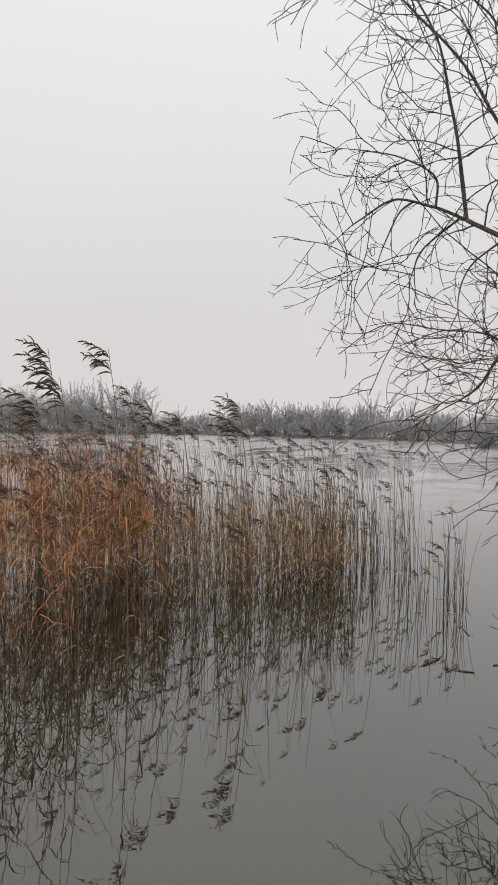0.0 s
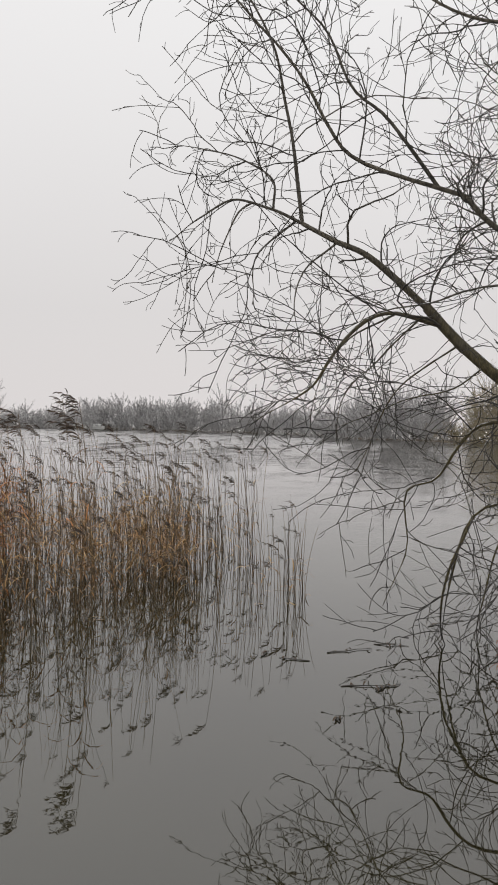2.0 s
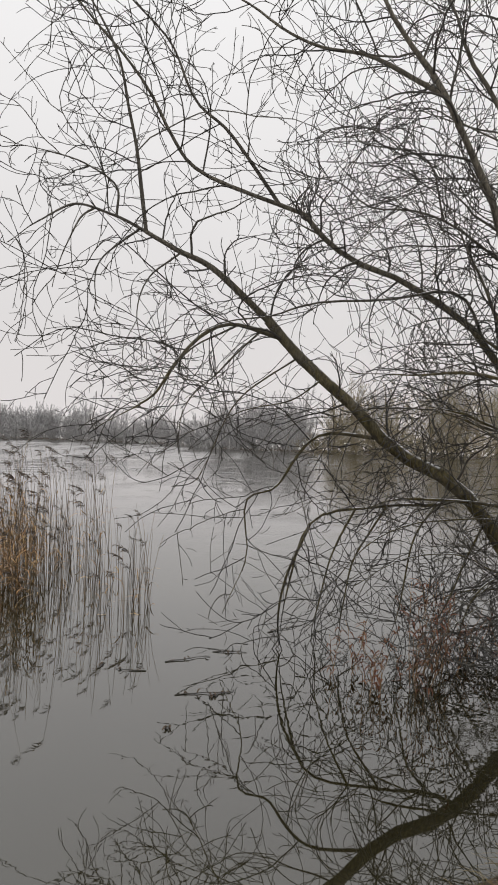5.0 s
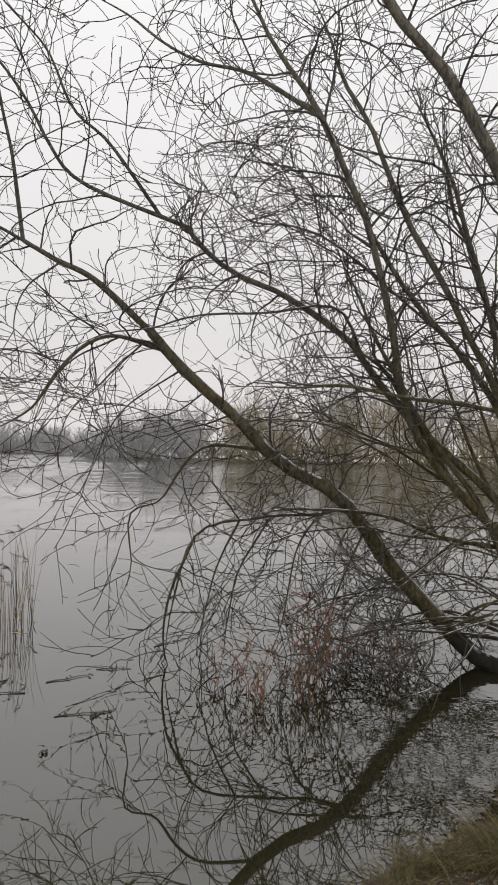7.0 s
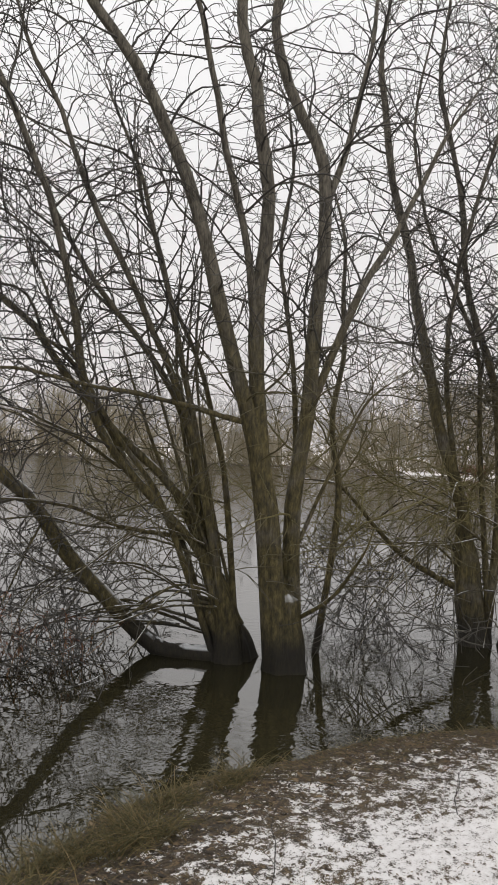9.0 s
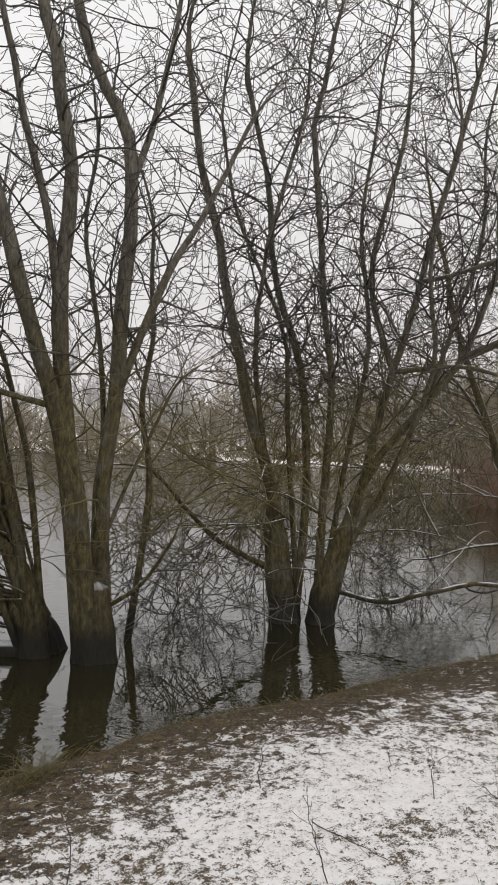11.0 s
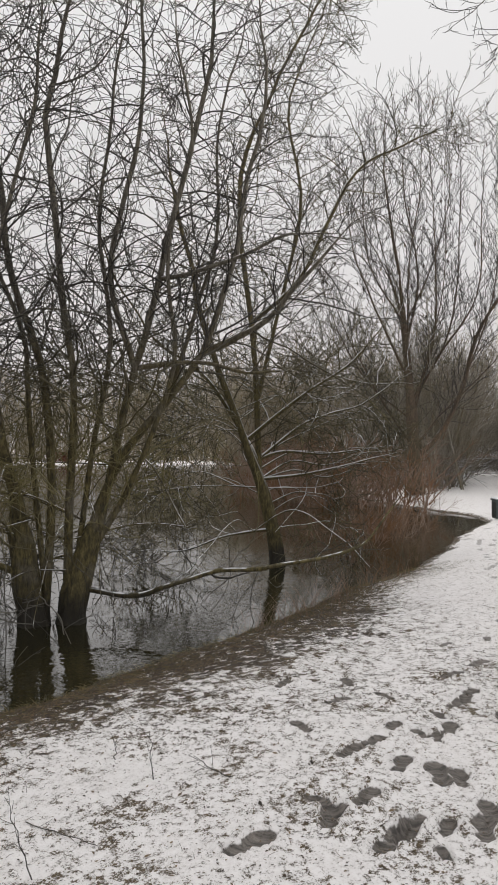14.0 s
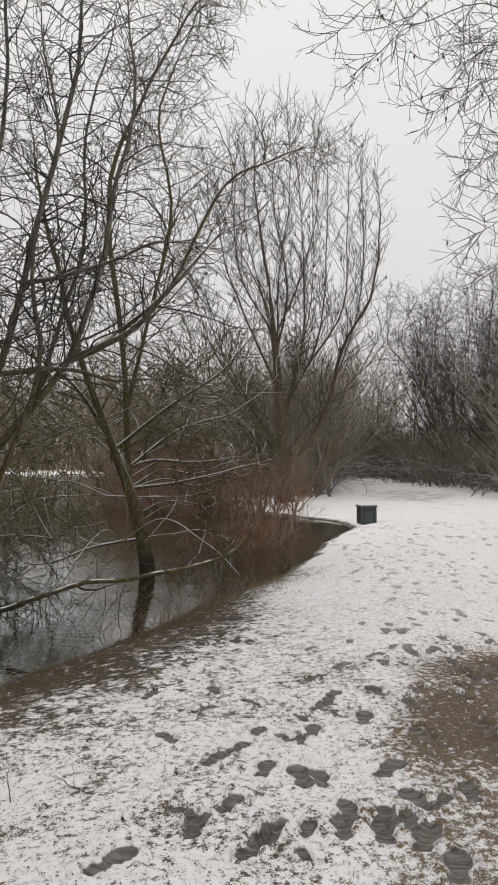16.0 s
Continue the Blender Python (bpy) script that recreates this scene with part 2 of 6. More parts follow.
    # the muddy trodden path
    muddy = step(nt, calc(nt, "ADD", calc(nt, "MULTIPLY", att["mud"], 0.90), calc(nt, "ADD", calc(nt, "MULTIPLY", calc(nt, "SUBTRACT", patch, 0.5), 0.7), calc(nt, "MULTIPLY", calc(nt, "SUBTRACT", thin, 0.5), 2.3))), 0.44, 0.68)
    print_ = step(nt, calc(nt, "ADD", att["tread"], calc(nt, "MULTIPLY", calc(nt, "SUBTRACT", clump, 0.5), 0.6)), 0.36, 0.54)
    fresh = calc(nt, "ADD", 0.48, calc(nt, "MULTIPLY", step(nt, sep.outputs["X"], 11.0, 6.5), 0.47))
    snow = ramp(nt, thin, (0.38, (0.93, 0.91, 0.905)), (0.52, (0.87, 0.845, 0.835)), (0.70, (0.55, 0.525, 0.505)))
    col = blend(nt, bare, snow, soil)
    col = blend(nt, muddy, col, earth)
    # brown slush at the far end of the path
    across = calc(nt, "DIVIDE", calc(nt, "ADD", sep.outputs["Y"], 4.9), 1.7)
    ahead = calc(nt, "DIVIDE", calc(nt, "SUBTRACT", sep.outputs["X"], 30.0), 4.0)
    slush = step(nt, calc(nt, "ADD", calc(nt, "MULTIPLY", across, across), calc(nt, "MULTIPLY", ahead, ahead)), 1.3, 0.2)
    slush = calc(nt, "MULTIPLY", slush, step(nt, calc(nt, "ADD", calc(nt, "MULTIPLY", clump, 0.5), calc(nt, "MULTIPLY", patch, 0.5)), 0.44, 0.56))
    col = blend(nt, calc(nt, "MULTIPLY", slush, 0.6), col, (0.20, 0.175, 0.15))
    col = blend(nt, calc(nt, "MULTIPLY", print_, fresh), col, trodden)
    wire(nt, col, b.inputs["Base Color"])
    dark = calc(nt, "MAXIMUM", bare, calc(nt, "MAXIMUM", muddy, print_))
    wire(nt, calc(nt, "SUBTRACT", 0.9, calc(nt, "MULTIPLY", dark, 0.25)), b.inputs["Roughness"])
    relief(nt, b, calc(nt, "SUBTRACT", calc(nt, "ADD", calc(nt, "MULTIPLY", speck, 0.6), calc(nt, "MULTIPLY", clump, 0.3)), calc(nt, "MULTIPLY", dark, 0.5)), 0.022, 0.8)
    return m


def paint_material(name, colour, rough=0.5, metal=0.0, wear=None):
    m, nt, b = material(name)
    n = grain(nt, 14, 4, 0.65)
    wire(nt, blend(nt, calc(nt, "MULTIPLY", step(nt, n, 0.5, 0.72), 0.6), colour, wear or tuple(0.6 * v for v in colour)), b.inputs["Base Color"])
    b.inputs["Roughness"].default_value, b.inputs["Metallic"].default_value = rough, metal
    relief(nt, b, n, 0.004, 0.4)
    return m


M_WATER, M_GROUND = water_material(), ground_material()
M_SNOW = paint_material("lying snow", (0.78, 0.78, 0.80), 0.9, wear=(0.66, 0.66, 0.69))
M_BIN = paint_material("green-grey bin paint", (0.045, 0.060, 0.060), 0.45, wear=(0.09, 0.10, 0.095))
M_BIN_DARK = paint_material("dark bin side", (0.022, 0.024, 0.024), 0.5)
M_WHITE = paint_material("weathered white paint", (0.72, 0.72, 0.70), 0.4)
M_GLASS = paint_material("dark window", (0.02, 0.022, 0.025), 0.1)


# ---- mesh helpers ----
def shape(name, verts, faces, mat, parent=None, smooth=True, label="", kind=""):
    """One mesh object from arrays: verts (n, 3) and faces (m, 3 or 4)."""
    verts, faces = np.asarray(verts, np.float32), np.asarray(faces, np.int32)
    me = bpy.data.meshes.new(name)
    me.vertices.add(len(verts))
    me.vertices.foreach_set("co", verts.ravel())
    k = faces.shape[1]
    me.loops.add(faces.size)
    me.loops.foreach_set("vertex_index", faces.ravel())
    me.polygons.add(len(faces))
    me.polygons.foreach_set("loop_start", np.arange(0, faces.size, k, dtype=np.int32))
    me.polygons.foreach_set("use_smooth", np.full(len(faces), smooth))
    me.update(calc_edges=True)
    me.materials.append(mat)
    ob = new(name, me)
    if parent is not None:
        ob.parent = parent
    return tagged(ob, label=label, kind=kind)


def part(name, bm, mat, parent, label=""):
    me = bpy.data.meshes.new(name)
    bmesh.ops.recalc_face_normals(bm, faces=bm.faces)
    bm.to_mesh(me)
    bm.free()
    me.materials.append(mat)
    ob = new(name, me)
    ob.parent = parent
    return tagged(ob, label=label)


def box(bm, centre, size, bevel=0.0):
    r = bmesh.ops.create_cube(bm, size=1.0, matrix=Matrix.Translation(centre) @ Matrix.Diagonal((*size, 1)))
    if bevel:
        es = list({e for v in r["verts"] for e in v.link_edges})
        bmesh.ops.bevel(bm, geom=es, offset=bevel, segments=2, affect="EDGES", profile=0.5)


def unit(a):
    return a / np.maximum(np.linalg.norm(a, axis=-1, keepdims=True), 1e-9)


def tubes(paths, radii, sides):
    """Skin over many paths at once: paths (n, k, 3), radii (n, k)."""
    n, k, _ = paths.shape
    tan = unit(np.gradient(paths, axis=1))
    ref = np.zeros((n, 1, 3))
    ref[np.arange(n), 0, np.abs(paths[:, -1] - paths[:, 0]).argmin(1)] = 1
    u = unit(np.cross(tan, ref))
    v = np.cross(tan, u)
    a = np.arange(sides) * 2 * np.pi / sides
    ring = np.cos(a)[:, None] * u[:, :, None] + np.sin(a)[:, None] * v[:, :, None]
    verts = (paths[:, :, None] + radii[:, :, None, None] * ring).reshape(-1, 3)
    i, j, s = np.meshgrid(np.arange(n), np.arange(k - 1), np.arange(sides), indexing="ij")
    q = i * k * sides + j * sides
    s2 = (s + 1) % sides
    faces = np.stack([q + s, q + s2, q + sides + s2, q + sides + s], -1).reshape(-1, 4)
    return verts, faces


def joined(*lots):
    verts, faces, at = [], [], 0
    for v, f in lots:
        verts.append(v)
        faces.append(f + at)
        at += len(v)
    return np.concatenate(verts), np.concatenate(faces)


def grow(rs, paths, radii, per_metre, lengths, k, angle=(35, 75), arc=1.2, up=0.15, wiggle=0.10, start=(0.15, 0.98), taper=0.6, tip=0.0016, thick=None, least=0.0, pull=0.35):
    """Side shoots set evenly round many parent paths; each bends along an arc of its own."""
    seg = np.linalg.norm(np.diff(paths, axis=1), axis=2).sum(1)
    n = np.floor(per_metre * seg * rs.uniform(0.8, 1.2, len(seg)) + rs.uniform(size=len(seg))).astype(int)
    own = np.repeat(np.arange(len(paths)), n)
    turn = np.arange(len(own)) - np.repeat(np.cumsum(n) - n, n)
    u = (start[0] + (start[1] - start[0]) * (turn + rs.uniform(0.1, 0.9, len(own))) / n[own]) * (paths.shape[1] - 1)
    i = np.minimum(u.astype(int), paths.shape[1] - 2)
    f = (u - i)[:, None]
    at = paths[own, i] * (1 - f) + paths[own, i + 1] * f
    rad = radii[own, i] * (1 - f[:, 0]) + radii[own, i + 1] * f[:, 0]
    tan = unit(paths[own, i + 1] - paths[own, i])
    s1 = unit(np.cross(tan, np.array([0.31, 0.23, 0.92])))
    s2 = np.cross(tan, s1)
    spin = (2.4 * turn + rs.uniform(0, 6.28, len(paths))[own] + rs.normal(size=len(own)) * 0.5)[:, None]
    side = np.cos(spin) * s1 + np.sin(spin) * s2
    a = np.radians(rs.uniform(*angle, len(own)))[:, None]
    way = unit(np.cos(a) * tan + np.sin(a) * side + np.array([0, 0, up]))
    length = rs.uniform(*lengths, len(own)) * (1 - 0.6 * u / (paths.shape[1] - 1))
    bend = np.cross(way, rs.normal(size=way.shape))
    bend = unit(bend + np.array([0, 0, pull])) * rs.uniform(0.2, 1.0, (len(own), 1)) * arc
    out = np.empty((len(own), k, 3))
    out[:, 0] = at
    ds = (length / (k - 1))[:, None]
    for j in range(1, k):
        out[:, j] = out[:, j - 1] + way * ds
        way = unit(way + bend / (k - 1) + wiggle * rs.normal(size=way.shape))
    if least is not None:
        out[:, :, 2] = np.maximum(out[:, :, 2], least - 0.06)
    r0 = np.minimum(rad * taper, thick or 9) * rs.uniform(0.7, 1.0, len(own))
    r0 = np.maximum(r0, tip * 1.25)
    fade = np.linspace(0, 1, k)[None] ** 1.1
    return out, r0[:, None] * (1 - fade) + tip * fade


def spline(points, k, wobble, seed):
    """A gently crooked curve through a few guide points."""
    p = np.array(points, float)
    p = np.vstack([2 * p[0] - p[1], p, 2 * p[-1] - p[-2]])
    t = np.linspace(0, len(points) - 1 - 1e-6, k)
    i = t.astype(int)
    f = (t - i)[:, None]
    a, b, c, d = p[i], p[i + 1], p[i + 2], p[i + 3]
    out = 0.5 * (2 * b + (c - a) * f + (2 * a - 5 * b + 4 * c - d) * f**2 + (3 * b - a - 3 * c + d) * f**3)
    for j in range(k):
        s = j / (k - 1) * min(1, 4 * j / k, 4 * (1 - j / (k - 1)) + 0.3)
        out[j] += wobble * s * np.array(noise.noise_vector(Vector(out[j] * 1.7) + Vector((seed, 0, 0))))
    return out


limbs_of = {}


def limb(tree, name, r0, r1, *guides):
    """A trunk or limb of a tree as a mesh of its own."""
    store = limbs_of.setdefault(tree.name, [])
    k = 22
    slim = 0.9 if r0 > 0.08 or tree["bark"] == 1 else 0.74
    r0, r1 = (r0 * slim, r1 * slim) if name == "limb" else (0.92 * r0, 0.85 * r1)
    guides = [tuple(g) for g in guides]
    if name == "limb" and guides[0][2] < 0.5 and guides[1][2] > guides[0][2] + 0.7:
        # a stem of its own, rooted under the water
        guides[0] = (guides[0][0], guides[0][1], -0.13)
    if name == "limb" and store and guides[0][2] > 0.3:
        # spring from the nearest limb already there
        every = np.concatenate([q[0] for q in store])
        gap = np.linalg.norm(every - np.array(guides[0]), axis=1)
        if gap.min() < 0.8:
            guides[0] = tuple(every[gap.argmin()])
    path = spline(guides, k, 0.085 if name == "limb" else 0.03, 7.3 * len(store))
    f = np.linspace(0, 1, k)
    radii = r0 + (r1 - r0) * f ** 0.9
    lumps = np.array([noise.noise(Vector(p * 3.1) + Vector((len(store), 5, 0))) for p in path])
    radii = radii * (1 + 0.12 * lumps)
    if name == "limb" and r1 < 0.020:
        radii = np.maximum(radii * np.minimum(1, (1 - f) / 0.25) ** 0.7, min(0.0035, 0.45 * r0))
    if name == "trunk":
        radii = radii * (1 + 0.35 * np.exp(-f * 9)) * np.minimum(1, 0.2 + (1 - f) / 0.22)
    v, fc = tubes(path[None], radii[None], 28 if name == "trunk" else 12 if r0 > 0.06 else 8)
    # bark ridges
    if name == "trunk":
        # fused, fluted stems with burrs
        ring = v.reshape(k, -1, 3)
        for i in range(k):
            for j in range(ring.shape[1]):
                a = 2 * math.pi * j / ring.shape[1]
                low = Vector((1.7 * math.cos(a), 1.7 * math.sin(a), 0.9 * path[i, 2] + 3.0 * len(store)))
                bulge = 1 + 0.22 * noise.noise(low) + 0.10 * noise.noise(low * 3.1) + 0.05 * noise.noise(Vector((low.x, low.y, 0.3 * low.z)) * 6.5)
                ring[i, j] = path[i] + (ring[i, j] - path[i]) * bulge
        v = ring.reshape(-1, 3)
    elif r0 > 0.06:
        ring = v.reshape(k, -1, 3)
        rid = 1 + 0.05 * np.sin(np.arange(ring.shape[1]) * 2.4 + len(store))
        ring[:] = path[:, None] + (ring - path[:, None]) * rid[None, :, None]
        v = ring.reshape(-1, 3)
    ob = shape(name, v, fc, (M_BARK_THIN if r0 < 0.021 else M_BARK, M_BARK_FAR, M_BARK_SNOWY)[tree["bark"]], tree)
    store.append((path, radii, name, ob))


def thing(name, label, category, group="", kind="", at=(0, 0, 0)):
    ob = new(name)
    ob.location = at
    return tagged(ob, label, category, group, kind)


def tree_thing(name, label, bark=0):
    ob = thing(name, label, "tree")
    ob["bark"] = bark
    return ob


def crown(tree, seed, d1, l1, d2, l2, d3, l3, arc=1.2, up=0.15, tip=0.0024, separate=True, twig=None, least=0.0, droop=0.0, clear=2.2, pull=0.35, west=None, low=1.0, lee=None):
    """Branches, twigs and fine shoots on the limbs of a tree."""
    rs = np.random.RandomState(seed)
    rows = [(p, r) for p, r, n, _ in limbs_of[tree.name] if n == "limb"]
    bearers = [ob for _, _, n, ob in limbs_of[tree.name] if n == "limb"]
    paths, radii = np.array([p for p, _ in rows]), np.array([r for _, r in rows])
    twig = twig or M_TWIG
    # limb tips go on as thin shoots
    b, br = grow(rs, paths, radii, d1, l1, 12, (35, 80), arc, up - droop, 0.15, (0.12, 1.0), 0.5, tip * 1.5, 0.013, least, pull)
    foot = np.array([p[0, :2] for p, _, n, _ in limbs_of[tree.name] if n == "trunk"])
    by = np.linalg.norm(b[:, 0, None, :2] - foot[None], axis=2).min(1)
    keep = (by > 1.3) | (b[:, 0, 2] > clear) | (rs.uniform(size=len(b)) < 0.3)
    keep &= (br[:, 0] > 0.0062) | (rs.uniform(size=len(b)) < 0.85)
    b, br = b[keep], br[keep]
    e, er = grow(rs, paths, radii, 0.55, (0.25, 0.8), 12, (5, 25), arc * 0.6, up, 0.08, (0.82, 1.0), 0.9, tip * 1.6, 0.012, least)
    b, br = np.concatenate([b, e]), np.concatenate([br, er])
    over_path = (inland(b[:, -1, 0], b[:, -1, 1]) > -0.1) & (b[:, -1, 2] < 2.0)
    b, br = b[~over_path], br[~over_path]
    order = rs.permutation(len(b))
    b, br = b[order], br[order]
    if west is not None:
        inner = b[:, :, 0].min(1) > west
        b, br = b[inner], br[inner]
    if separate:
        for j in range(min(len(b), 280)):
            v, f = tubes(b[j : j + 1], br[j : j + 1], 5)
            bearer = bearers[np.linalg.norm(paths - b[j, 0], axis=2).min(1).argmin()]
            shape("branch", v, f, M_BARK_SNOWY if tree["bark"] == 2 else twig, bearer)
    c, cr_ = grow(rs, b, br, d2, l2, 8, (30, 75), arc, up, 0.10, (0.1, 1.0), 0.6, tip * 1.25, 0.008, least, 0.5 * pull)
    d, dr = grow(rs, c, cr_, d3, l3, 4, (25, 65), arc * 0.9, up, 0.10, (0.1, 1.0), 0.7, tip, 0.004, least)
    if west is not None:
        c, cr_ = c[c[:, :, 0].min(1) > west], cr_[c[:, :, 0].min(1) > west]
        d, dr = d[d[:, :, 0].min(1) > west], dr[d[:, :, 0].min(1) > west]
    if lee is not None:
        # sparser on the side towards the path
        few, fewer = (c[:, -1, 1] > lee) | (rs.uniform(size=len(c)) < 0.6), (d[:, -1, 1] > lee) | (rs.uniform(size=len(d)) < 0.6)
        c, cr_, d, dr = c[few], cr_[few], d[fewer], dr[fewer]
    # fewer fine shoots close over the water
    few, fewer = (c[:, -1, 2] > 0.9) | (rs.uniform(size=len(c)) < low), (d[:, -1, 2] > 0.9) | (rs.uniform(size=len(d)) < low)
    c, cr_, d, dr = c[few], cr_[few], d[fewer], dr[fewer]
    lots = [tubes(c, cr_, 3), tubes(d, dr, 3)]
    loose = slice(280, None) if separate else slice(None)
    if len(b[loose]):
        lots.append(tubes(b[loose], br[loose], 5))
    v, f = joined(*lots)
    shape("twigs", v, f, twig, tree, kind="stuff")
    return b, c


# ---- the bank and the lake ----
SHORE = [(-60, -12), (-12, 0.2), (-4, 1.6), (-1, 2.1), (1.2, 2.5), (2.4, 2.75), (3.2, 2.95), (3.85, 3.12), (4.4, 3.05), (5.0, 2.93), (5.75, 2.68), (6.3, 2.42),
         (7.0, 2.05), (7.75, 1.75), (8.5, 1.45), (9.3, 1.1), (10.3, 0.75), (11.5, 0.38), (13.1, -0.3), (15.03, -0.80), (17.2, -1.12), (20.7, -2.04), (22.3, -1.69), (23.95, -0.64), (25.4, 0.11)]
FAR_SHORE = [(28, 2.3), (34, 4.9), (50, 7.4), (65, 10.9), (73, 15.6), (75.5, 27), (74.5, 43), (66, 58), (50, 76), (40, 88), (33, 100), (36, 122),
             (26, 150), (12, 172), (-20, 196), (-80, 192), (-160, 120), (-200, 20), (-120, -30)]
LAKE = np.array(SHORE + FAR_SHORE, float)


def inland(x, y):
    """Distance from the water's edge, positive on land."""
    p = np.stack([x, y], -1)
    best, inside = np.full(x.shape, 1e9), np.zeros(x.shape, bool)
    for a, b in zip(LAKE, np.roll(LAKE, -1, 0)):
        ab = b - a
        t = np.clip(((p - a) @ ab) / (ab @ ab), 0, 1)
        best = np.minimum(best, np.hypot(*np.moveaxis(p - a - t[..., None] * ab, -1, 0)))
        cross = (a[1] > y) != (b[1] > y)
        inside ^= cross & (x < (b[0] - a[0]) * (y - a[1]) / (b[1] - a[1] + 1e-12) + a[0])
    return np.where(inside, -best, best)


def waves(x, y, s, seed):
    """Smooth uneven ground, from a few crossed sines."""
    r = np.random.RandomState(seed)
    out = np.zeros_like(x)
    for _ in range(6):
        a, ph, k = r.uniform(0, 2 * np.pi), r.uniform(0, 6), s * r.uniform(0.6, 1.6)
        out += np.sin(k * (x * np.cos(a) + y * np.sin(a)) + ph)
    return out / 6


# boot prints in the snow: place, turn, size
PRINTS = [(4.49, 0.30, -35, 1.15), (4.91, 0.05, 60, 1), (4.79, 0.01, 0, 1.05), (5.01, -0.13, -20, 1), (4.65, -0.27, -30, 1.2), (4.78, -0.33, -30, 0.9), (4.74, -0.32, -10,
          1), (5.33, -0.46, 10, 1.3), (5.29, -0.56, 0, 0.9), (5.41, -0.28, -12, 1), (5.53, -0.01, -25, 1), (5.85, 0.29, 35, 0.95), (6.39, 0.13, -40, 1), (6.7, 0.54, -15,
          0.9), (6.81, 0.11, 20, 0.9), (5.69, -0.13, -30, 0.9), (5.94, -0.22, -15, 1), (5.84, -0.38, 30, 0.8), (5.81, -0.47, 0, 0.7), (5.97, -0.54, -10, 1), (6.54, -0.15, 40,
          0.9), (6.18, -0.49, 20, 0.8), (6.44, -0.61, -30, 1.1), (6.63, -0.69, -20, 1.1), (7.04, -0.60, -40, 1), (7.35, -0.80, -30, 1.2), (7.66, -1.08, -40, 1.2), (7.94,
          -0.59, -20, 0.9), (8.13, -0.93, 0, 0.8), (6.20, -0.86, -10, 1.2), (6.71, -0.99, 15, 1.2), (5.43, -0.91, -30, 1.3), (4.97, -0.67, 10, 1), (4.82, -0.63, 0, 1.05),
          (4.78, -0.80, 0, 1.1), (4.92, -0.84, 10, 0.9), (4.86, -0.92, 0, 0.9), (4.72, -0.97, -20, 1.2), (5.07, -0.99, 20, 1.2), (5.14, -1.25, 0, 1.1), (5.06, -1.11, -20,
          0.8), (4.79, -0.48, -10, 0.8), (8.72, -1.60, 0, 1), (8.81, -1.10, -10, 0.9), (8.50, -1.29, 20, 0.9), (7.94, -1.40, -30, 1), (8.19, -1.73, 10, 1), (7.43, -1.13, 0,
          1.1), (4.57, -0.46, 20, 0.6), (4.49, -1.05, -10, 1.2), (6.45, -1.18, 0, 1.1), (5.93, -1.16, 10, 1.2), (7.01, -1.81, 0, 1), (6.01, -1.54, 0, 1.2)]
BAND_X, BAND_W = (3.3, 4.3, 5.8, 7, 8.6, 10.0, 12, 14, 20), (0.85, 0.75, 0.68, 1.05, 1.25, 0.6, 0.25, 0.14, 0.1)


def height(x, y):
    s = inland(x, y)
    s = s + 0.09 * waves(x, y, 5.0, 3) * np.exp(-np.hypot(x - 4, y) / 25) + 0.04 * waves(x, y, 14.0, 8) * np.exp(-np.hypot(x - 4, y) / 12)
    land = 0.20 * (1 - np.exp(-np.maximum(s, 0) / 0.55)) + 0.012 * np.minimum(np.maximum(s, 0), 30)
    z = np.where(s > 0, land, -0.7 * (1 - np.exp(np.minimum(s, 0) / 2.5)))
    z = z + np.where(s > 0.2, 0.02 * waves(x, y, 3.0, 5) + 0.006 * waves(x, y, 19.0, 6), 0)
    tread = np.zeros_like(x)
    rs = np.random.RandomState(4)
    steps = list(PRINTS) + [(rs.uniform(7.5, 20), rs.uniform(-5.0, -1.25), rs.uniform(-35, 35), rs.uniform(0.8, 1.2)) for _ in range(420)]
    steps += [(rs.uniform(4.0, 8), rs.uniform(-2.7, -1.25), rs.uniform(-40, 40), rs.uniform(0.8, 1.1)) for _ in range(40)]
    steps = [q for q in steps if q[0] < 7.5 or q[1] > -0.6 - 0.16 * (q[0] - 4) - 3.2]
    for px, py, turn, size in steps:
        size = 0.74 * size
        near = (np.abs(x - px) < 0.35) & (np.abs(y - py) < 0.35)
        if not near.any():
            continue
        c, n = math.cos(radians(turn)), math.sin(radians(turn))
        dx, dy = x[near] - px, y[near] - py
        u, v = (dx * c + dy * n) / size, (-dx * n + dy * c) / size
        # ball of the foot and heel
        ball = np.hypot((u - 0.055) / 0.095, v / 0.060)
        heel = np.hypot((u + 0.095) / 0.060, v / 0.048)
        d = np.minimum(ball, heel)
        deep = np.clip(2.6 - 2.0 * d, 0, 1)
        z[near] += -0.030 * deep + 0.012 * np.exp(-((d - 1.5) / 0.3) ** 2)
        tread[near] = np.maximum(tread[near], np.clip(2.2 - 1.6 * d, 0, 1))
    # the trodden muddy path
    path_y = np.interp(x, [4.0, 5.5, 7.0, 12.0], [-1.38, -1.58, -1.84, -2.6])
    trod = np.exp(-(np.abs(y - path_y) / 0.74) ** 4) * np.clip((8.6 - x) / 1.2, 0, 1) * np.clip((x - 1.0) / 1, 0, 1)
    trod = trod * (0.88 + 0.3 * waves(x, y, 5.0, 11))
    return z, s, np.clip(trod, 0, 1), tread


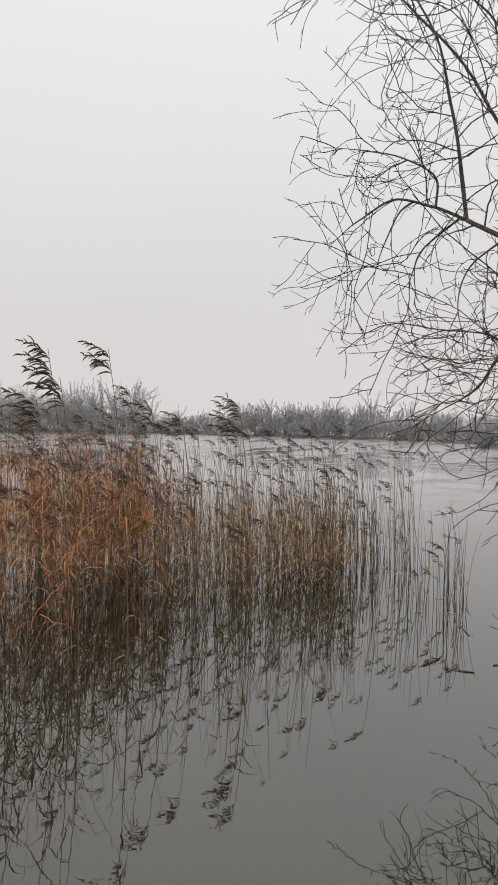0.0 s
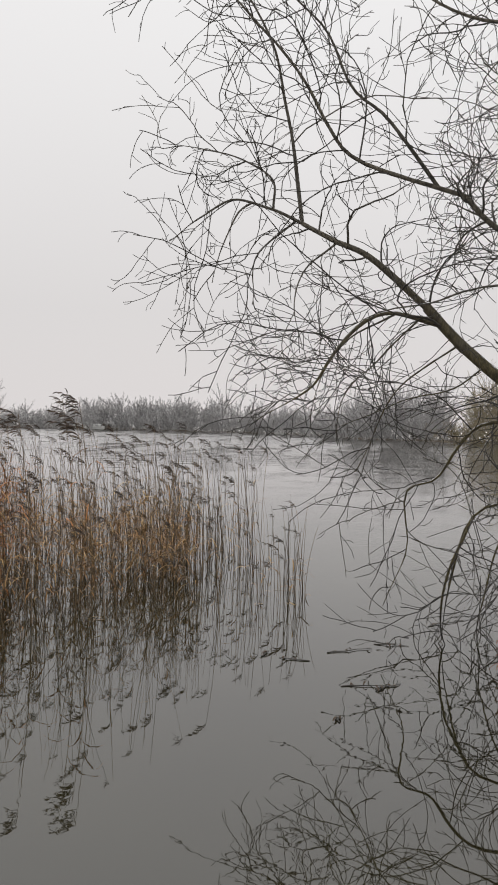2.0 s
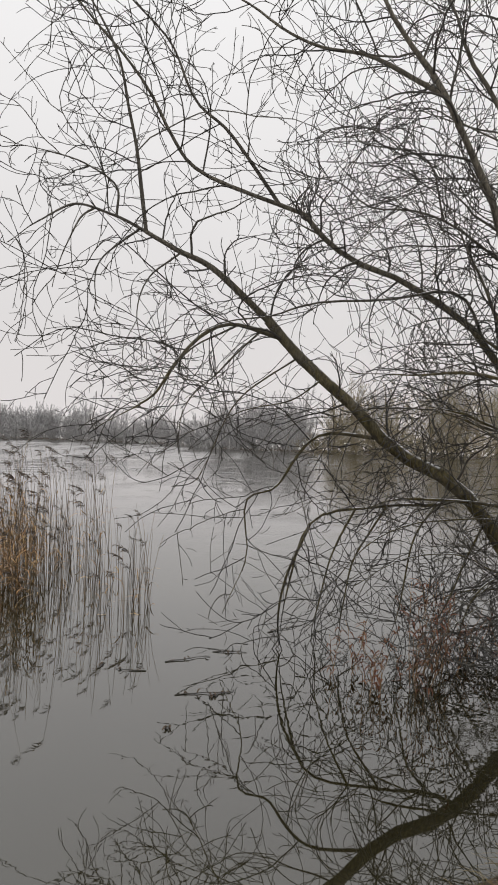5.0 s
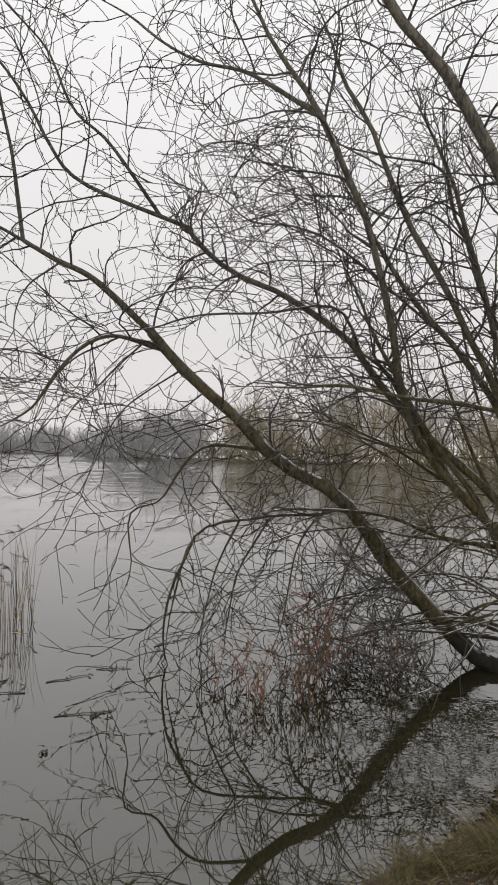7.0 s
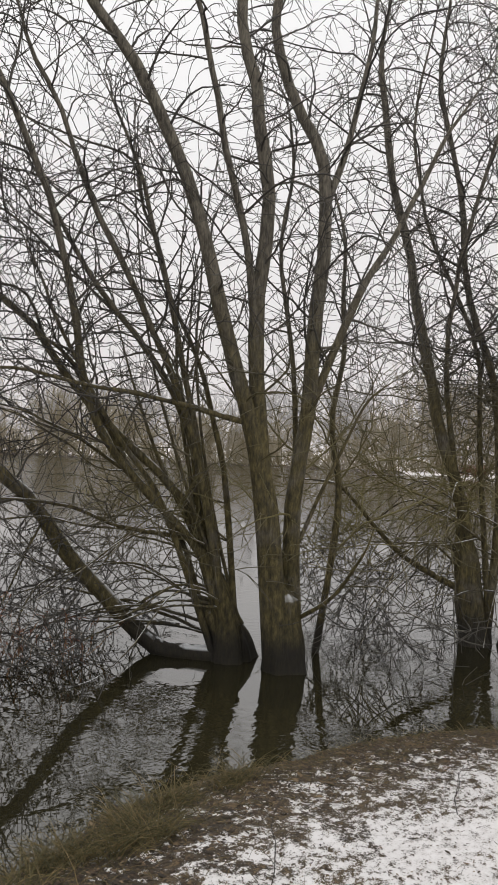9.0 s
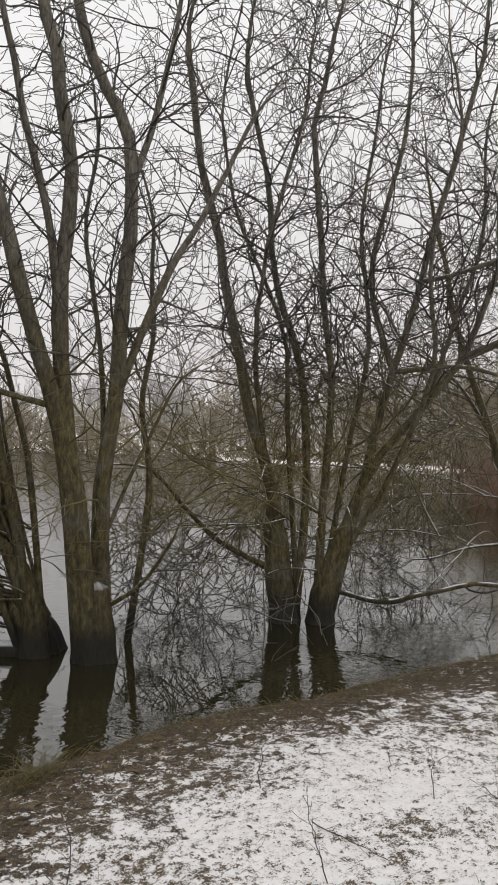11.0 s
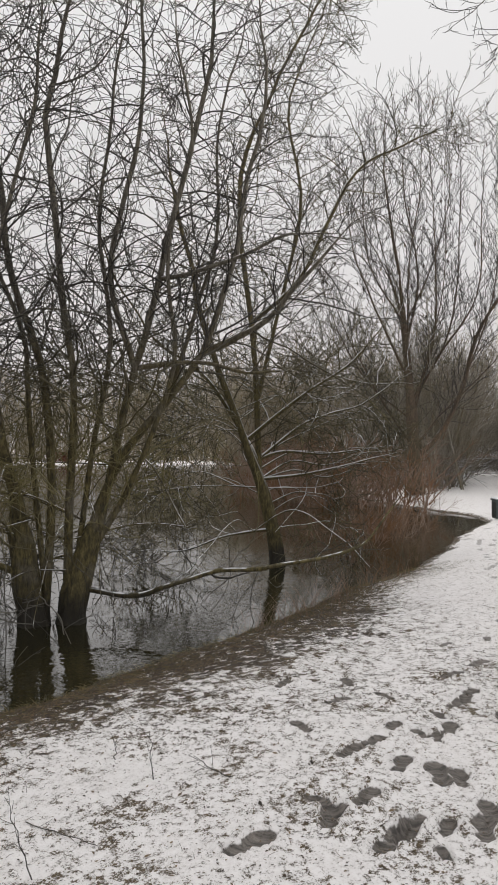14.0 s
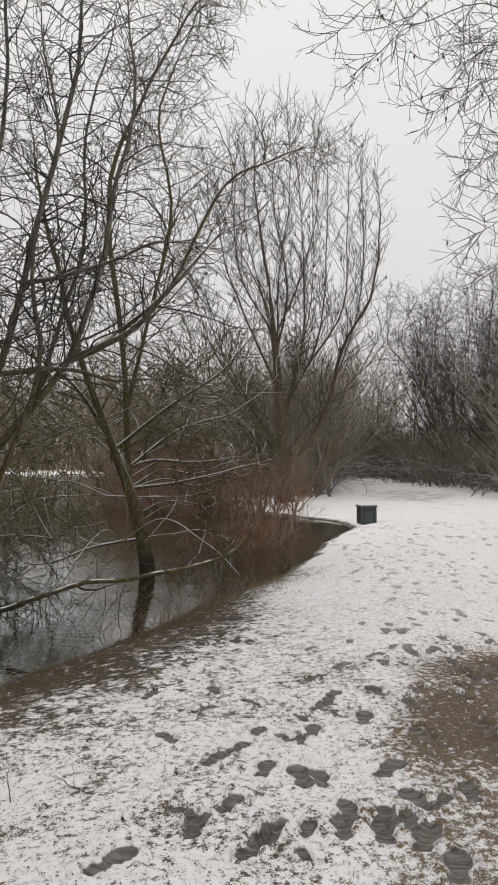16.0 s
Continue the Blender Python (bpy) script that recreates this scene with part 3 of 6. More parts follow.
def polar_sheet():
    ang = np.concatenate([np.arange(-20, 30, 2.0), np.arange(30, 74, 0.5), np.arange(74, 112, 0.25), np.arange(112, 340, 4.0)])
    rad = np.concatenate([np.linspace(0.002, 1.8, 9), np.arange(1.9, 9.5, 0.028), 9.5 * 1.006 ** np.arange(0, 143), 22.4 * 1.05 ** np.arange(0, 88)])
    a, r = np.meshgrid(np.radians(90 - ang), rad)
    x, y = 1.2 + r * np.cos(a), r * np.sin(a)
    z, s, mud, tread = height(x, y)
    n, k = x.shape
    i, j = np.meshgrid(np.arange(n - 1), np.arange(k), indexing="ij")
    j2 = (j + 1) % k
    faces = np.stack([i * k + j, (i + 1) * k + j, (i + 1) * k + j2, i * k + j2], -1).reshape(-1, 4)[:, ::-1]
    verts = np.stack([x, y, z], -1).reshape(-1, 3)
    ob = shape("ground", verts, faces, M_GROUND)
    for key, val in (("shore", np.where(y > 44, 0.02, 1) * s / np.interp(x, BAND_X, BAND_W)), ("mud", mud), ("tread", tread)):
        at = ob.data.attributes.new(key, "FLOAT", "POINT")
        at.data.foreach_set("value", val.ravel().astype(np.float32))
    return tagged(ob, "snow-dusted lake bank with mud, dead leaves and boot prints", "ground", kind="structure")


ground = polar_sheet()


def lake_sheet():
    """Still by the bank, with low wind waves further out."""
    rad = np.concatenate([np.linspace(0.5, 24, 24), np.arange(24.2, 196, 0.24), 196 * 1.35 ** np.arange(0, 12)])
    ang = np.radians(np.concatenate([np.arange(0, 112, 0.7), np.arange(112, 360, 8.0)]))
    a, r = np.meshgrid(ang, rad)
    x, y = 1.2 + r * np.cos(a), r * np.sin(a)
    rs = np.random.RandomState(5)
    z = np.zeros_like(x)
    for _ in range(7):
        way, k, ph = np.radians(rs.uniform(20, 95)), 2 * np.pi / rs.uniform(1.3, 2.6), rs.uniform(0, 6.28)
        z += np.sin(k * (x * np.cos(way) + y * np.sin(way)) + ph) / k
    slope = np.interp(r, [24, 45, 70, 110, 196, 230], [0, 0.008, 0.03, 0.05, 0.05, 0])
    z = z * slope * np.interp(a, np.radians([0, 26, 38, 48, 108, 112, 360]), [0.1, 0.15, 0.4, 1, 1, 0, 0])
    n, k = x.shape
    i, j = np.meshgrid(np.arange(n - 1), np.arange(k), indexing="ij")
    j2 = (j + 1) % k
    faces = np.stack([i * k + j, (i + 1) * k + j, (i + 1) * k + j2, i * k + j2], -1).reshape(-1, 4)
    return shape("water", np.stack([x, y, z], -1).reshape(-1, 3), faces, M_WATER)


water = lake_sheet()
tagged(water, "calm grey-brown lake water mirroring trees and overcast sky", "water", kind="structure")


def ground_z(x, y):
    return float(height(np.array([float(x)]), np.array([float(y)]))[0][0])


def low_limbs(tree, seed, feet, count, sweep, lift=(0.4, 1.3), drop=0.5, thick=(0.010, 0.019)):
    """Thin low limbs that arch out of the trunks and hang to the water."""
    rs = np.random.RandomState(seed)
    for j in range(count):
        x, y = feet[j % len(feet)]
        a = radians(rs.uniform(*sweep))
        reach, z0 = rs.uniform(1.2, 2.4), rs.uniform(*lift)
        way = np.array([math.cos(a), math.sin(a)])
        p = [(x, y, z0)] + [(x + way[0] * reach * u, y + way[1] * reach * u, z0 + h) for u, h in ((0.35, rs.uniform(0.0, 0.35)), (0.7, rs.uniform(-0.25, 0.15)), (1.0, -drop * z0 - 0.1))]
        limb(tree, "limb", rs.uniform(*thick), 0.004, *p)


# ---- trees on the bank ----
willow = tree_thing("willow_tree", "many-stemmed bare willow with a long limb leaning over the lake")
limb(willow, "trunk", 0.205, 0.160, (6.55, 4.17, -0.15), (6.53, 4.18, 0.20), (6.51, 4.19, 0.45), (6.49, 4.20, 0.72))
limb(willow, "trunk", 0.230, 0.150, (6.52, 4.72, -0.15), (6.46, 4.76, 0.12), (6.36, 4.82, 0.32), (6.24, 4.92, 0.50))
limb(willow, "trunk", 0.150, 0.070, (6.36, 4.66, -0.15), (6.33, 4.70, 0.40), (6.23, 4.80, 0.75), (6.14, 4.90, 1.05))
limb(willow, "limb", 0.110, 0.050, (6.37, 4.65, 0.03), (6.15, 5.00, 0.03), (5.99, 5.27, 0.08), (5.71, 5.61, 0.47), (5.41, 5.81, 0.87), (5.05, 6.06, 1.40), (4.48, 6.41, 1.88), (3.83, 6.72, 2.50), (3.45, 6.86, 2.96))
limb(willow, "limb", 0.046, 0.028, (3.45, 6.86, 2.96), (2.92, 6.94, 3.41), (2.58, 6.92, 3.53), (2.32, 7.00, 3.68))
limb(willow, "limb", 0.026, 0.006, (2.32, 7.00, 3.68), (2.20, 6.92, 4.28), (2.11, 6.84, 4.65), (1.95, 6.69, 5.06), (1.66, 6.65, 5.47), (1.40, 6.62, 5.80))
limb(willow, "limb", 0.024, 0.006, (2.32, 7.00, 3.68), (2.04, 7.06, 3.80), (1.70, 7.14, 3.86), (1.40, 7.08, 3.66), (1.12, 7.01, 3.45))
limb(willow, "limb", 0.016, 0.006, (2.04, 7.06, 3.82), (2.04, 7.06, 4.06), (1.80, 7.21, 4.27), (1.45, 7.37, 4.38), (1.10, 7.51, 4.45))
limb(willow, "limb", 0.034, 0.008, (3.56, 6.82, 2.78), (3.01, 6.80, 2.88), (2.55, 6.73, 2.53), (2.29, 6.69, 2.19), (1.85, 6.69, 1.92))
limb(willow, "limb", 0.024, 0.007, (4.40, 6.54, 1.96), (3.97, 6.68, 1.93), (3.71, 6.72, 1.71), (3.50, 6.74, 1.43), (3.25, 6.76, 1.32), (3.22, 6.70, 0.82), (3.01, 6.70, 0.29))
limb(willow, "limb", 0.026, 0.010, (5.14, 6.07, 1.24), (4.84, 6.18, 1.31), (4.40, 6.35, 1.29), (3.82, 6.56, 1.13), (3.58, 6.57, 0.56), (3.49, 6.52, 0.03))
limb(willow, "limb", 0.022, 0.006, (3.72, 6.39, 1.16), (3.54, 6.48, 0.66), (3.48, 6.50, 0.20), (3.56, 6.47, -0.09))
limb(willow, "limb", 0.065, 0.030, (6.31, 4.72, 0.45), (6.13, 4.91, 1.20), (5.35, 5.54, 2.21), (4.92, 5.98, 2.97), (4.02, 6.51, 3.60), (3.65, 6.57, 3.90))
limb(willow, "limb", 0.030, 0.008, (3.65, 6.57, 3.90), (2.78, 6.77, 4.18), (2.45, 6.77, 4.46), (2.15, 6.74, 4.94), (1.61, 6.74, 5.46), (1.18, 6.74, 5.88))
limb(willow, "limb", 0.024, 0.006, (3.44, 6.65, 3.96), (2.97, 6.61, 4.49), (2.62, 6.60, 4.75), (2.37, 6.56, 5.19), (2.00, 6.53, 5.44), (1.70, 6.51, 5.64))
limb(willow, "limb", 0.065, 0.019, (6.32, 4.70, 0.45), (6.23, 4.80, 0.85), (5.58, 5.20, 1.63), (5.24, 5.37, 2.20), (4.98, 5.32, 3.04), (4.45, 5.34, 4.36), (4.08, 5.45, 4.91), (3.67, 5.57, 5.52), (3.34, 5.67, 6.01))
limb(willow, "limb", 0.030, 0.008, (4.33, 5.42, 4.63), (3.86, 5.81, 5.00), (3.48, 6.10, 5.15), (3.02, 6.38, 5.51), (2.65, 6.60, 5.80))
limb(willow, "limb", 0.095, 0.040, (6.42, 4.20, -0.13), (6.27, 4.28, 1.40), (6.11, 4.35, 2.16), (5.93, 4.44, 2.71), (5.74, 4.54, 3.48), (5.53, 4.64, 4.14), (5.18, 4.84, 4.85), (4.80, 5.05, 5.42), (4.50, 5.22, 5.88))
limb(willow, "limb", 0.100, 0.044, (6.42, 4.13, -0.11), (6.33, 4.22, 1.16), (6.25, 4.31, 1.88), (6.17, 4.38, 2.83), (6.20, 4.34, 4.04), (6.09, 4.45, 5.00), (5.98, 4.56, 5.80), (5.89, 4.65, 6.44))
limb(willow, "limb", 0.050, 0.024, (6.16, 4.35, 3.02), (6.05, 4.41, 3.63), (5.86, 4.53, 4.46), (5.68, 4.64, 5.32), (5.55, 4.70, 5.65), (5.45, 4.75, 5.91))
limb(willow, "limb", 0.095, 0.036, (6.61, 4.12, -0.14), (6.57, 4.20, 1.25), (6.64, 4.13, 2.29), (6.67, 4.11, 3.09), (6.71, 4.08, 4.24), (6.58, 4.28, 4.89), (6.41, 4.50, 5.59), (6.44, 4.49, 6.10), (6.46, 4.48, 6.51))
limb(willow, "limb", 0.045, 0.016, (6.75, 4.10, 4.20), (6.91, 4.00, 4.68), (7.03, 3.94, 5.32), (7.12, 3.93, 6.18), (7.19, 3.92, 6.87))
limb(willow, "limb", 0.055, 0.020, (6.62, 4.11, 2.24), (6.89, 3.91, 3.11), (7.15, 3.70, 3.78), (7.44, 3.40, 4.62), (7.74, 3.03, 5.39))
limb(willow, "limb", 0.050, 0.018, (7.19, 4.35, -0.05), (7.29, 4.21, 1.38), (7.24, 4.28, 2.17), (7.28, 4.23, 3.14), (7.22, 4.31, 4.05), (7.07, 4.51, 4.96))
limb(willow, "limb", 0.060, 0.020, (6.29, 4.74, 0.60), (6.03, 4.95, 1.10), (5.62, 5.27, 1.67), (5.18, 5.56, 2.52), (4.64, 5.86, 3.04))
limb(willow, "limb", 0.055, 0.018, (6.35, 4.67, 0.30), (6.13, 4.78, 1.36), (5.78, 4.99, 2.42), (5.29, 5.28, 3.10), (4.88, 5.47, 3.74), (4.54, 5.57, 4.35))
limb(willow, "limb", 0.055, 0.016, (6.36, 4.59, 0.32), (5.96, 4.82, 1.85), (5.54, 5.04, 2.98), (4.93, 5.35, 4.24), (4.53, 5.46, 5.08), (4.21, 5.55, 5.75))
limb(willow, "limb", 0.035, 0.012, (6.11, 4.41, 2.11), (5.50, 4.81, 2.28), (4.91, 5.09, 2.34), (4.33, 5.29, 2.44), (3.59, 5.50, 2.38))
limb(willow, "limb", 0.030, 0.012, (6.57, 4.01, 0.54), (6.60, 3.74, 0.68), (6.61, 3.49, 1.00), (6.54, 3.35, 1.29))
limb(willow, "limb", 0.030, 0.012, (6.06, 4.90, 1.05), (5.59, 5.35, 1.17), (5.18, 5.70, 1.35), (4.56, 6.11, 1.38), (4.19, 6.33, 1.27))
limb(willow, "limb", 0.045, 0.014, (6.30, 4.72, 0.35), (5.84, 5.05, 1.34), (5.43, 5.29, 2.01), (4.97, 5.52, 2.92), (4.58, 5.67, 3.83))
limb(willow, "limb", 0.050, 0.016, (6.33, 4.62, 0.37), (6.08, 4.80, 1.55), (5.86, 4.93, 2.63), (5.63, 5.05, 3.62), (5.38, 5.19, 4.45), (5.09, 5.33, 5.09))
limb(willow, "limb", 0.038, 0.012, (6.33, 4.77, 0.44), (6.03, 5.10, 1.18), (5.53, 5.56, 1.81), (5.06, 5.93, 2.08), (4.66, 6.19, 2.24))
limb(willow, "limb", 0.045, 0.014, (6.41, 4.60, 0.36), (6.30, 4.74, 1.46), (6.17, 4.89, 2.36), (5.93, 5.13, 3.15), (5.68, 5.37, 4.18), (5.61, 5.43, 4.93))
limb(willow, "limb", 0.040, 0.012, (6.54, 4.21, 0.66), (6.64, 4.25, 2.09), (6.59, 4.47, 3.66), (6.71, 4.49, 4.73), (6.62, 4.74, 5.55))
limb(willow, "limb", 0.030, 0.010, (6.64, 4.08, 0.91), (6.78, 4.01, 1.61), (7.00, 3.81, 2.32), (7.25, 3.53, 2.63))
limb(willow, "limb", 0.016, 0.005, (4.83, 6.16, 1.31), (4.57, 6.13, 0.97), (4.41, 6.03, 0.50), (4.25, 5.94, 0.12))
limb(willow, "limb", 0.016, 0.005, (4.43, 6.41, 1.28), (4.17, 6.35, 0.86), (3.97, 6.27, 0.39), (3.88, 6.13, 0.13))
limb(willow, "limb", 0.016, 0.005, (5.21, 5.90, 1.08), (4.92, 5.91, 0.68), (4.66, 5.87, 0.26), (4.53, 5.76, 0.08))
limb(willow, "limb", 0.016, 0.005, (5.42, 5.74, 0.83), (5.08, 5.79, 0.59), (4.83, 5.76, 0.17), (4.70, 5.65, 0.07))
limb(willow, "limb", 0.016, 0.005, (4.20, 6.53, 1.23), (3.95, 6.47, 0.81), (3.79, 6.36, 0.34), (3.68, 6.22, 0.11))
limb(willow, "limb", 0.014, 0.004, (3.09, 6.88, 2.83), (2.78, 6.90, 2.68), (2.52, 6.89, 2.37), (2.37, 6.84, 1.96))
limb(willow, "limb", 0.014, 0.004, (3.28, 6.81, 2.70), (2.98, 6.83, 2.49), (2.72, 6.83, 2.22), (2.61, 6.78, 1.77))
limb(willow, "limb", 0.014, 0.004, (2.28, 7.12, 3.73), (1.97, 7.10, 3.46), (1.87, 7.04, 3.19), (1.85, 6.96, 2.93))
limb(willow, "limb", 0.014, 0.004, (2.63, 7.03, 3.56), (2.37, 7.01, 3.28), (2.26, 6.96, 2.96), (2.30, 6.86, 2.55))
limb(willow, "limb", 0.014, 0.004, (3.57, 6.69, 2.61), (3.22, 6.74, 2.29), (2.96, 6.75, 1.88), (2.76, 6.73, 1.48))
limb(willow, "limb", 0.014, 0.004, (3.84, 6.55, 2.31), (3.54, 6.60, 2.20), (3.05, 6.72, 2.08), (2.61, 6.78, 1.87))
limb(willow, "limb", 0.014, 0.004, (1.93, 7.20, 3.94), (1.72, 7.15, 3.75), (1.57, 7.09, 3.43), (1.51, 7.01, 3.11))
limb(willow, "limb", 0.022, 0.005, (5.33, 5.68, 2.92), (4.88, 5.94, 3.17), (4.38, 6.18, 3.14), (3.68, 6.47, 3.08), (3.34, 6.55, 2.97), (2.87, 6.65, 2.83), (2.40, 6.71, 2.64))
limb(willow, "limb", 0.020, 0.005, (5.56, 5.49, 2.82), (5.29, 5.65, 3.31), (4.85, 5.91, 3.72), (4.48, 6.09, 3.91), (4.15, 6.22, 3.96), (3.90, 6.29, 4.14), (3.61, 6.37, 4.19), (2.96, 6.56, 4.18))
limb(willow, "limb", 0.014, 0.005, (5.28, 5.72, 3.38), (5.04, 5.82, 3.57), (4.67, 5.98, 3.58), (4.24, 6.16, 3.54), (3.81, 6.30, 3.36), (3.43, 6.39, 3.33))
limb(willow, "limb", 0.014, 0.005, (4.90, 6.00, 4.20), (4.60, 6.09, 4.36), (4.07, 6.29, 4.50), (3.93, 6.26, 4.71), (3.67, 6.29, 4.91))
limb(willow, "limb", 0.020, 0.005, (5.96, 5.11, 4.14), (5.56, 5.39, 4.40), (5.14, 5.65, 4.52), (4.78, 5.83, 4.58), (4.45, 5.96, 4.74), (3.98, 6.13, 4.63))
limb(willow, "limb", 0.015, 0.005, (5.96, 5.11, 3.99), (5.50, 5.46, 4.02), (5.20, 5.63, 3.98), (4.85, 5.82, 4.15), (4.35, 6.07, 4.16), (4.06, 6.16, 4.21), (3.41, 6.39, 4.11))
limb(willow, "limb", 0.012, 0.005, (5.37, 5.65, 5.61), (5.02, 5.77, 5.56), (4.67, 5.87, 5.47), (4.40, 5.90, 5.27))
limb(willow, "limb", 0.013, 0.005, (5.34, 5.67, 1.96), (5.05, 5.79, 2.03), (4.58, 6.00, 2.17), (4.15, 6.15, 2.18), (3.81, 6.22, 2.05))
limb(willow, "limb", 0.016, 0.005, (5.72, 5.34, 0.97), (5.38, 5.55, 1.16), (5.03, 5.74, 1.23), (4.49, 6.01, 1.14), (4.07, 6.17, 0.97), (3.87, 6.19, 0.66))
limb(willow, "limb", 0.012, 0.005, (5.85, 5.22, 1.62), (5.44, 5.48, 1.66), (5.15, 5.60, 1.90), (4.78, 5.76, 2.09), (4.41, 5.90, 2.06))
limb(willow, "limb", 0.012, 0.005, (5.62, 5.43, 3.42), (5.26, 5.62, 3.71), (4.89, 5.79, 3.89), (4.59, 5.89, 4.32), (4.20, 6.02, 4.39))
limb(willow, "limb", 0.012, 0.005, (5.72, 5.34, 0.87), (5.30, 5.59, 0.76), (4.85, 5.82, 0.90), (4.39, 6.01, 0.85), (4.00, 6.12, 0.61))
# slender stems fanning from the stump
fan = np.random.RandomState(208)
for j in range(6):
    reach, tall = fan.uniform(0.15, 1.35), fan.uniform(2.6, 5.4)
    side, bulge = fan.uniform(-0.30, 0.25), fan.uniform(0.10, 0.35)
    end = np.array([6.36 - 0.70 * reach + 0.6 * side, 4.66 + 0.62 * reach + 0.7 * side, tall])
    foot_ = np.array([6.36 + fan.uniform(-0.10, 0.08), 4.66 + fan.uniform(-0.08, 0.12), 0.32])
    rise = [foot_ * (1 - u) + end * u + np.array([-0.70, 0.62, 0.0]) * bulge * math.sin(3.1 * u) for u in (0.0, 0.25, 0.5, 0.75, 1.0)]
    limb(willow, "slender_limb", fan.uniform(0.018, 0.036), 0.004, *[tuple(p) for p in rise])
low_limbs(willow, 201, [(6.36, 4.66), (6.3, 4.8), (6.3, 4.9)], 16, (70, 190))
low_limbs(willow, 206, [(6.30, 4.82), (6.10, 5.05), (6.36, 4.66)], 9, (112, 150), (0.18, 0.62), 0.1, (0.016, 0.030))
crown(willow, 11, 4.5, (0.6, 2.2), 5.7, (0.3, 1.2), 3.4, (0.08, 0.36), arc=2.0, up=0.1, tip=0.0025, pull=-0.3, west=0.55, low=0.65)

willow2 = tree_thing("willow_tree", "dark bare willow in shallow water with a low horizontal limb")
limb(willow2, "trunk", 0.180, 0.110, (8.81, 3.49, -0.13), (8.78, 3.55, 0.33), (8.77, 3.60, 0.75), (8.71, 3.69, 1.25))
limb(willow2, "trunk", 0.165, 0.110, (8.97, 3.16, -0.13), (8.98, 3.13, 0.30), (9.02, 3.05, 0.65), (9.09, 2.90, 1.15))
limb(willow2, "limb", 0.090, 0.020, (8.80, 3.52, -0.13), (8.72, 3.61, 1.20), (8.56, 3.83, 2.09), (8.44, 3.99, 2.92), (8.32, 4.13, 3.79), (8.16, 4.32, 4.77), (8.04, 4.45, 5.79), (8.05, 4.38, 6.47), (8.06, 4.32, 7.01))
limb(willow2, "limb", 0.070, 0.024, (8.95, 3.20, 0.17), (8.95, 3.16, 1.31), (8.96, 3.10, 2.33), (8.90, 3.20, 3.41), (8.81, 3.34, 5.20), (8.85, 3.23, 5.91), (8.91, 3.06, 6.61), (8.95, 2.92, 7.17))
limb(willow2, "limb", 0.078, 0.014, (8.98, 3.13, -0.13), (9.08, 2.98, 0.95), (9.23, 2.68, 1.73), (9.40, 2.23, 2.33), (9.54, 1.84, 2.93), (9.63, 1.55, 3.82), (9.69, 1.38, 4.78), (9.75, 1.21, 5.73), (9.77, 1.27, 6.65), (9.79, 1.32, 7.39))
limb(willow2, "limb", 0.060, 0.020, (9.54, 1.84, 2.90), (9.46, 1.52, 2.96), (9.39, 1.10, 3.18), (9.29, 0.70, 3.55), (9.19, 0.18, 4.12))
limb(willow2, "limb", 0.070, 0.024, (8.85, 3.41, 0.23), (8.91, 3.34, 1.43), (8.87, 3.45, 2.70), (8.75, 3.72, 3.55), (8.70, 3.83, 4.76), (8.60, 4.05, 5.78), (8.65, 4.00, 6.70), (8.69, 3.96, 7.44))
limb(willow2, "limb", 0.075, 0.022, (8.99, 3.11, -0.13), (9.14, 2.85, 1.25), (9.26, 2.63, 2.34), (9.37, 2.41, 3.31), (9.48, 2.19, 4.34), (9.60, 1.87, 5.67), (9.66, 1.73, 6.70), (9.72, 1.62, 7.52))
limb(willow2, "limb", 0.040, 0.015, (9.41, 2.29, 3.55), (9.37, 1.91, 3.68), (9.34, 1.37, 3.86), (9.27, 0.91, 3.98), (9.18, 0.38, 3.93))
limb(willow2, "limb", 0.050, 0.016, (9.23, 2.52, 2.69), (9.20, 2.80, 3.67), (9.36, 2.59, 4.91), (9.47, 2.50, 5.92), (9.52, 2.58, 6.83), (9.56, 2.64, 7.56))
limb(willow2, "limb", 0.050, 0.015, (8.73, 3.65, 0.47), (8.42, 4.09, 0.82), (8.19, 4.35, 1.15), (7.88, 4.69, 1.57), (7.47, 5.13, 1.63))
limb(willow2, "limb", 0.042, 0.030, (8.94, 3.00, 0.31), (9.07, 2.47, 0.28), (9.13, 2.04, 0.44), (9.30, 1.03, 0.61))
limb(willow2, "limb", 0.030, 0.008, (9.32, 0.95, 0.61), (9.59, 0.36, 0.71), (9.82, 0.03, 0.96), (10.02, -0.30, 1.46))
limb(willow2, "limb", 0.040, 0.012, (9.28, 2.37, 2.63), (9.33, 1.84, 2.72), (9.36, 1.26, 2.59), (9.33, 0.76, 2.62))
limb(willow2, "limb", 0.050, 0.013, (8.84, 3.44, 0.17), (8.65, 3.68, 1.62), (8.51, 3.80, 2.92), (8.52, 3.66, 4.08), (8.61, 3.37, 5.24), (8.58, 3.29, 6.03), (8.55, 3.23, 6.66))
limb(willow2, "limb", 0.050, 0.013, (8.95, 3.20, 0.23), (9.13, 2.97, 1.85), (9.25, 2.82, 2.95), (9.25, 2.95, 4.19), (9.36, 2.85, 5.44), (9.46, 2.76, 6.40), (9.54, 2.69, 7.17))
limb(willow2, "limb", 0.045, 0.011, (8.88, 3.36, 0.23), (8.83, 3.53, 1.85), (8.82, 3.66, 3.19), (8.60, 4.12, 4.28), (8.54, 4.29, 5.38), (8.65, 4.21, 6.38), (8.73, 4.14, 7.18))
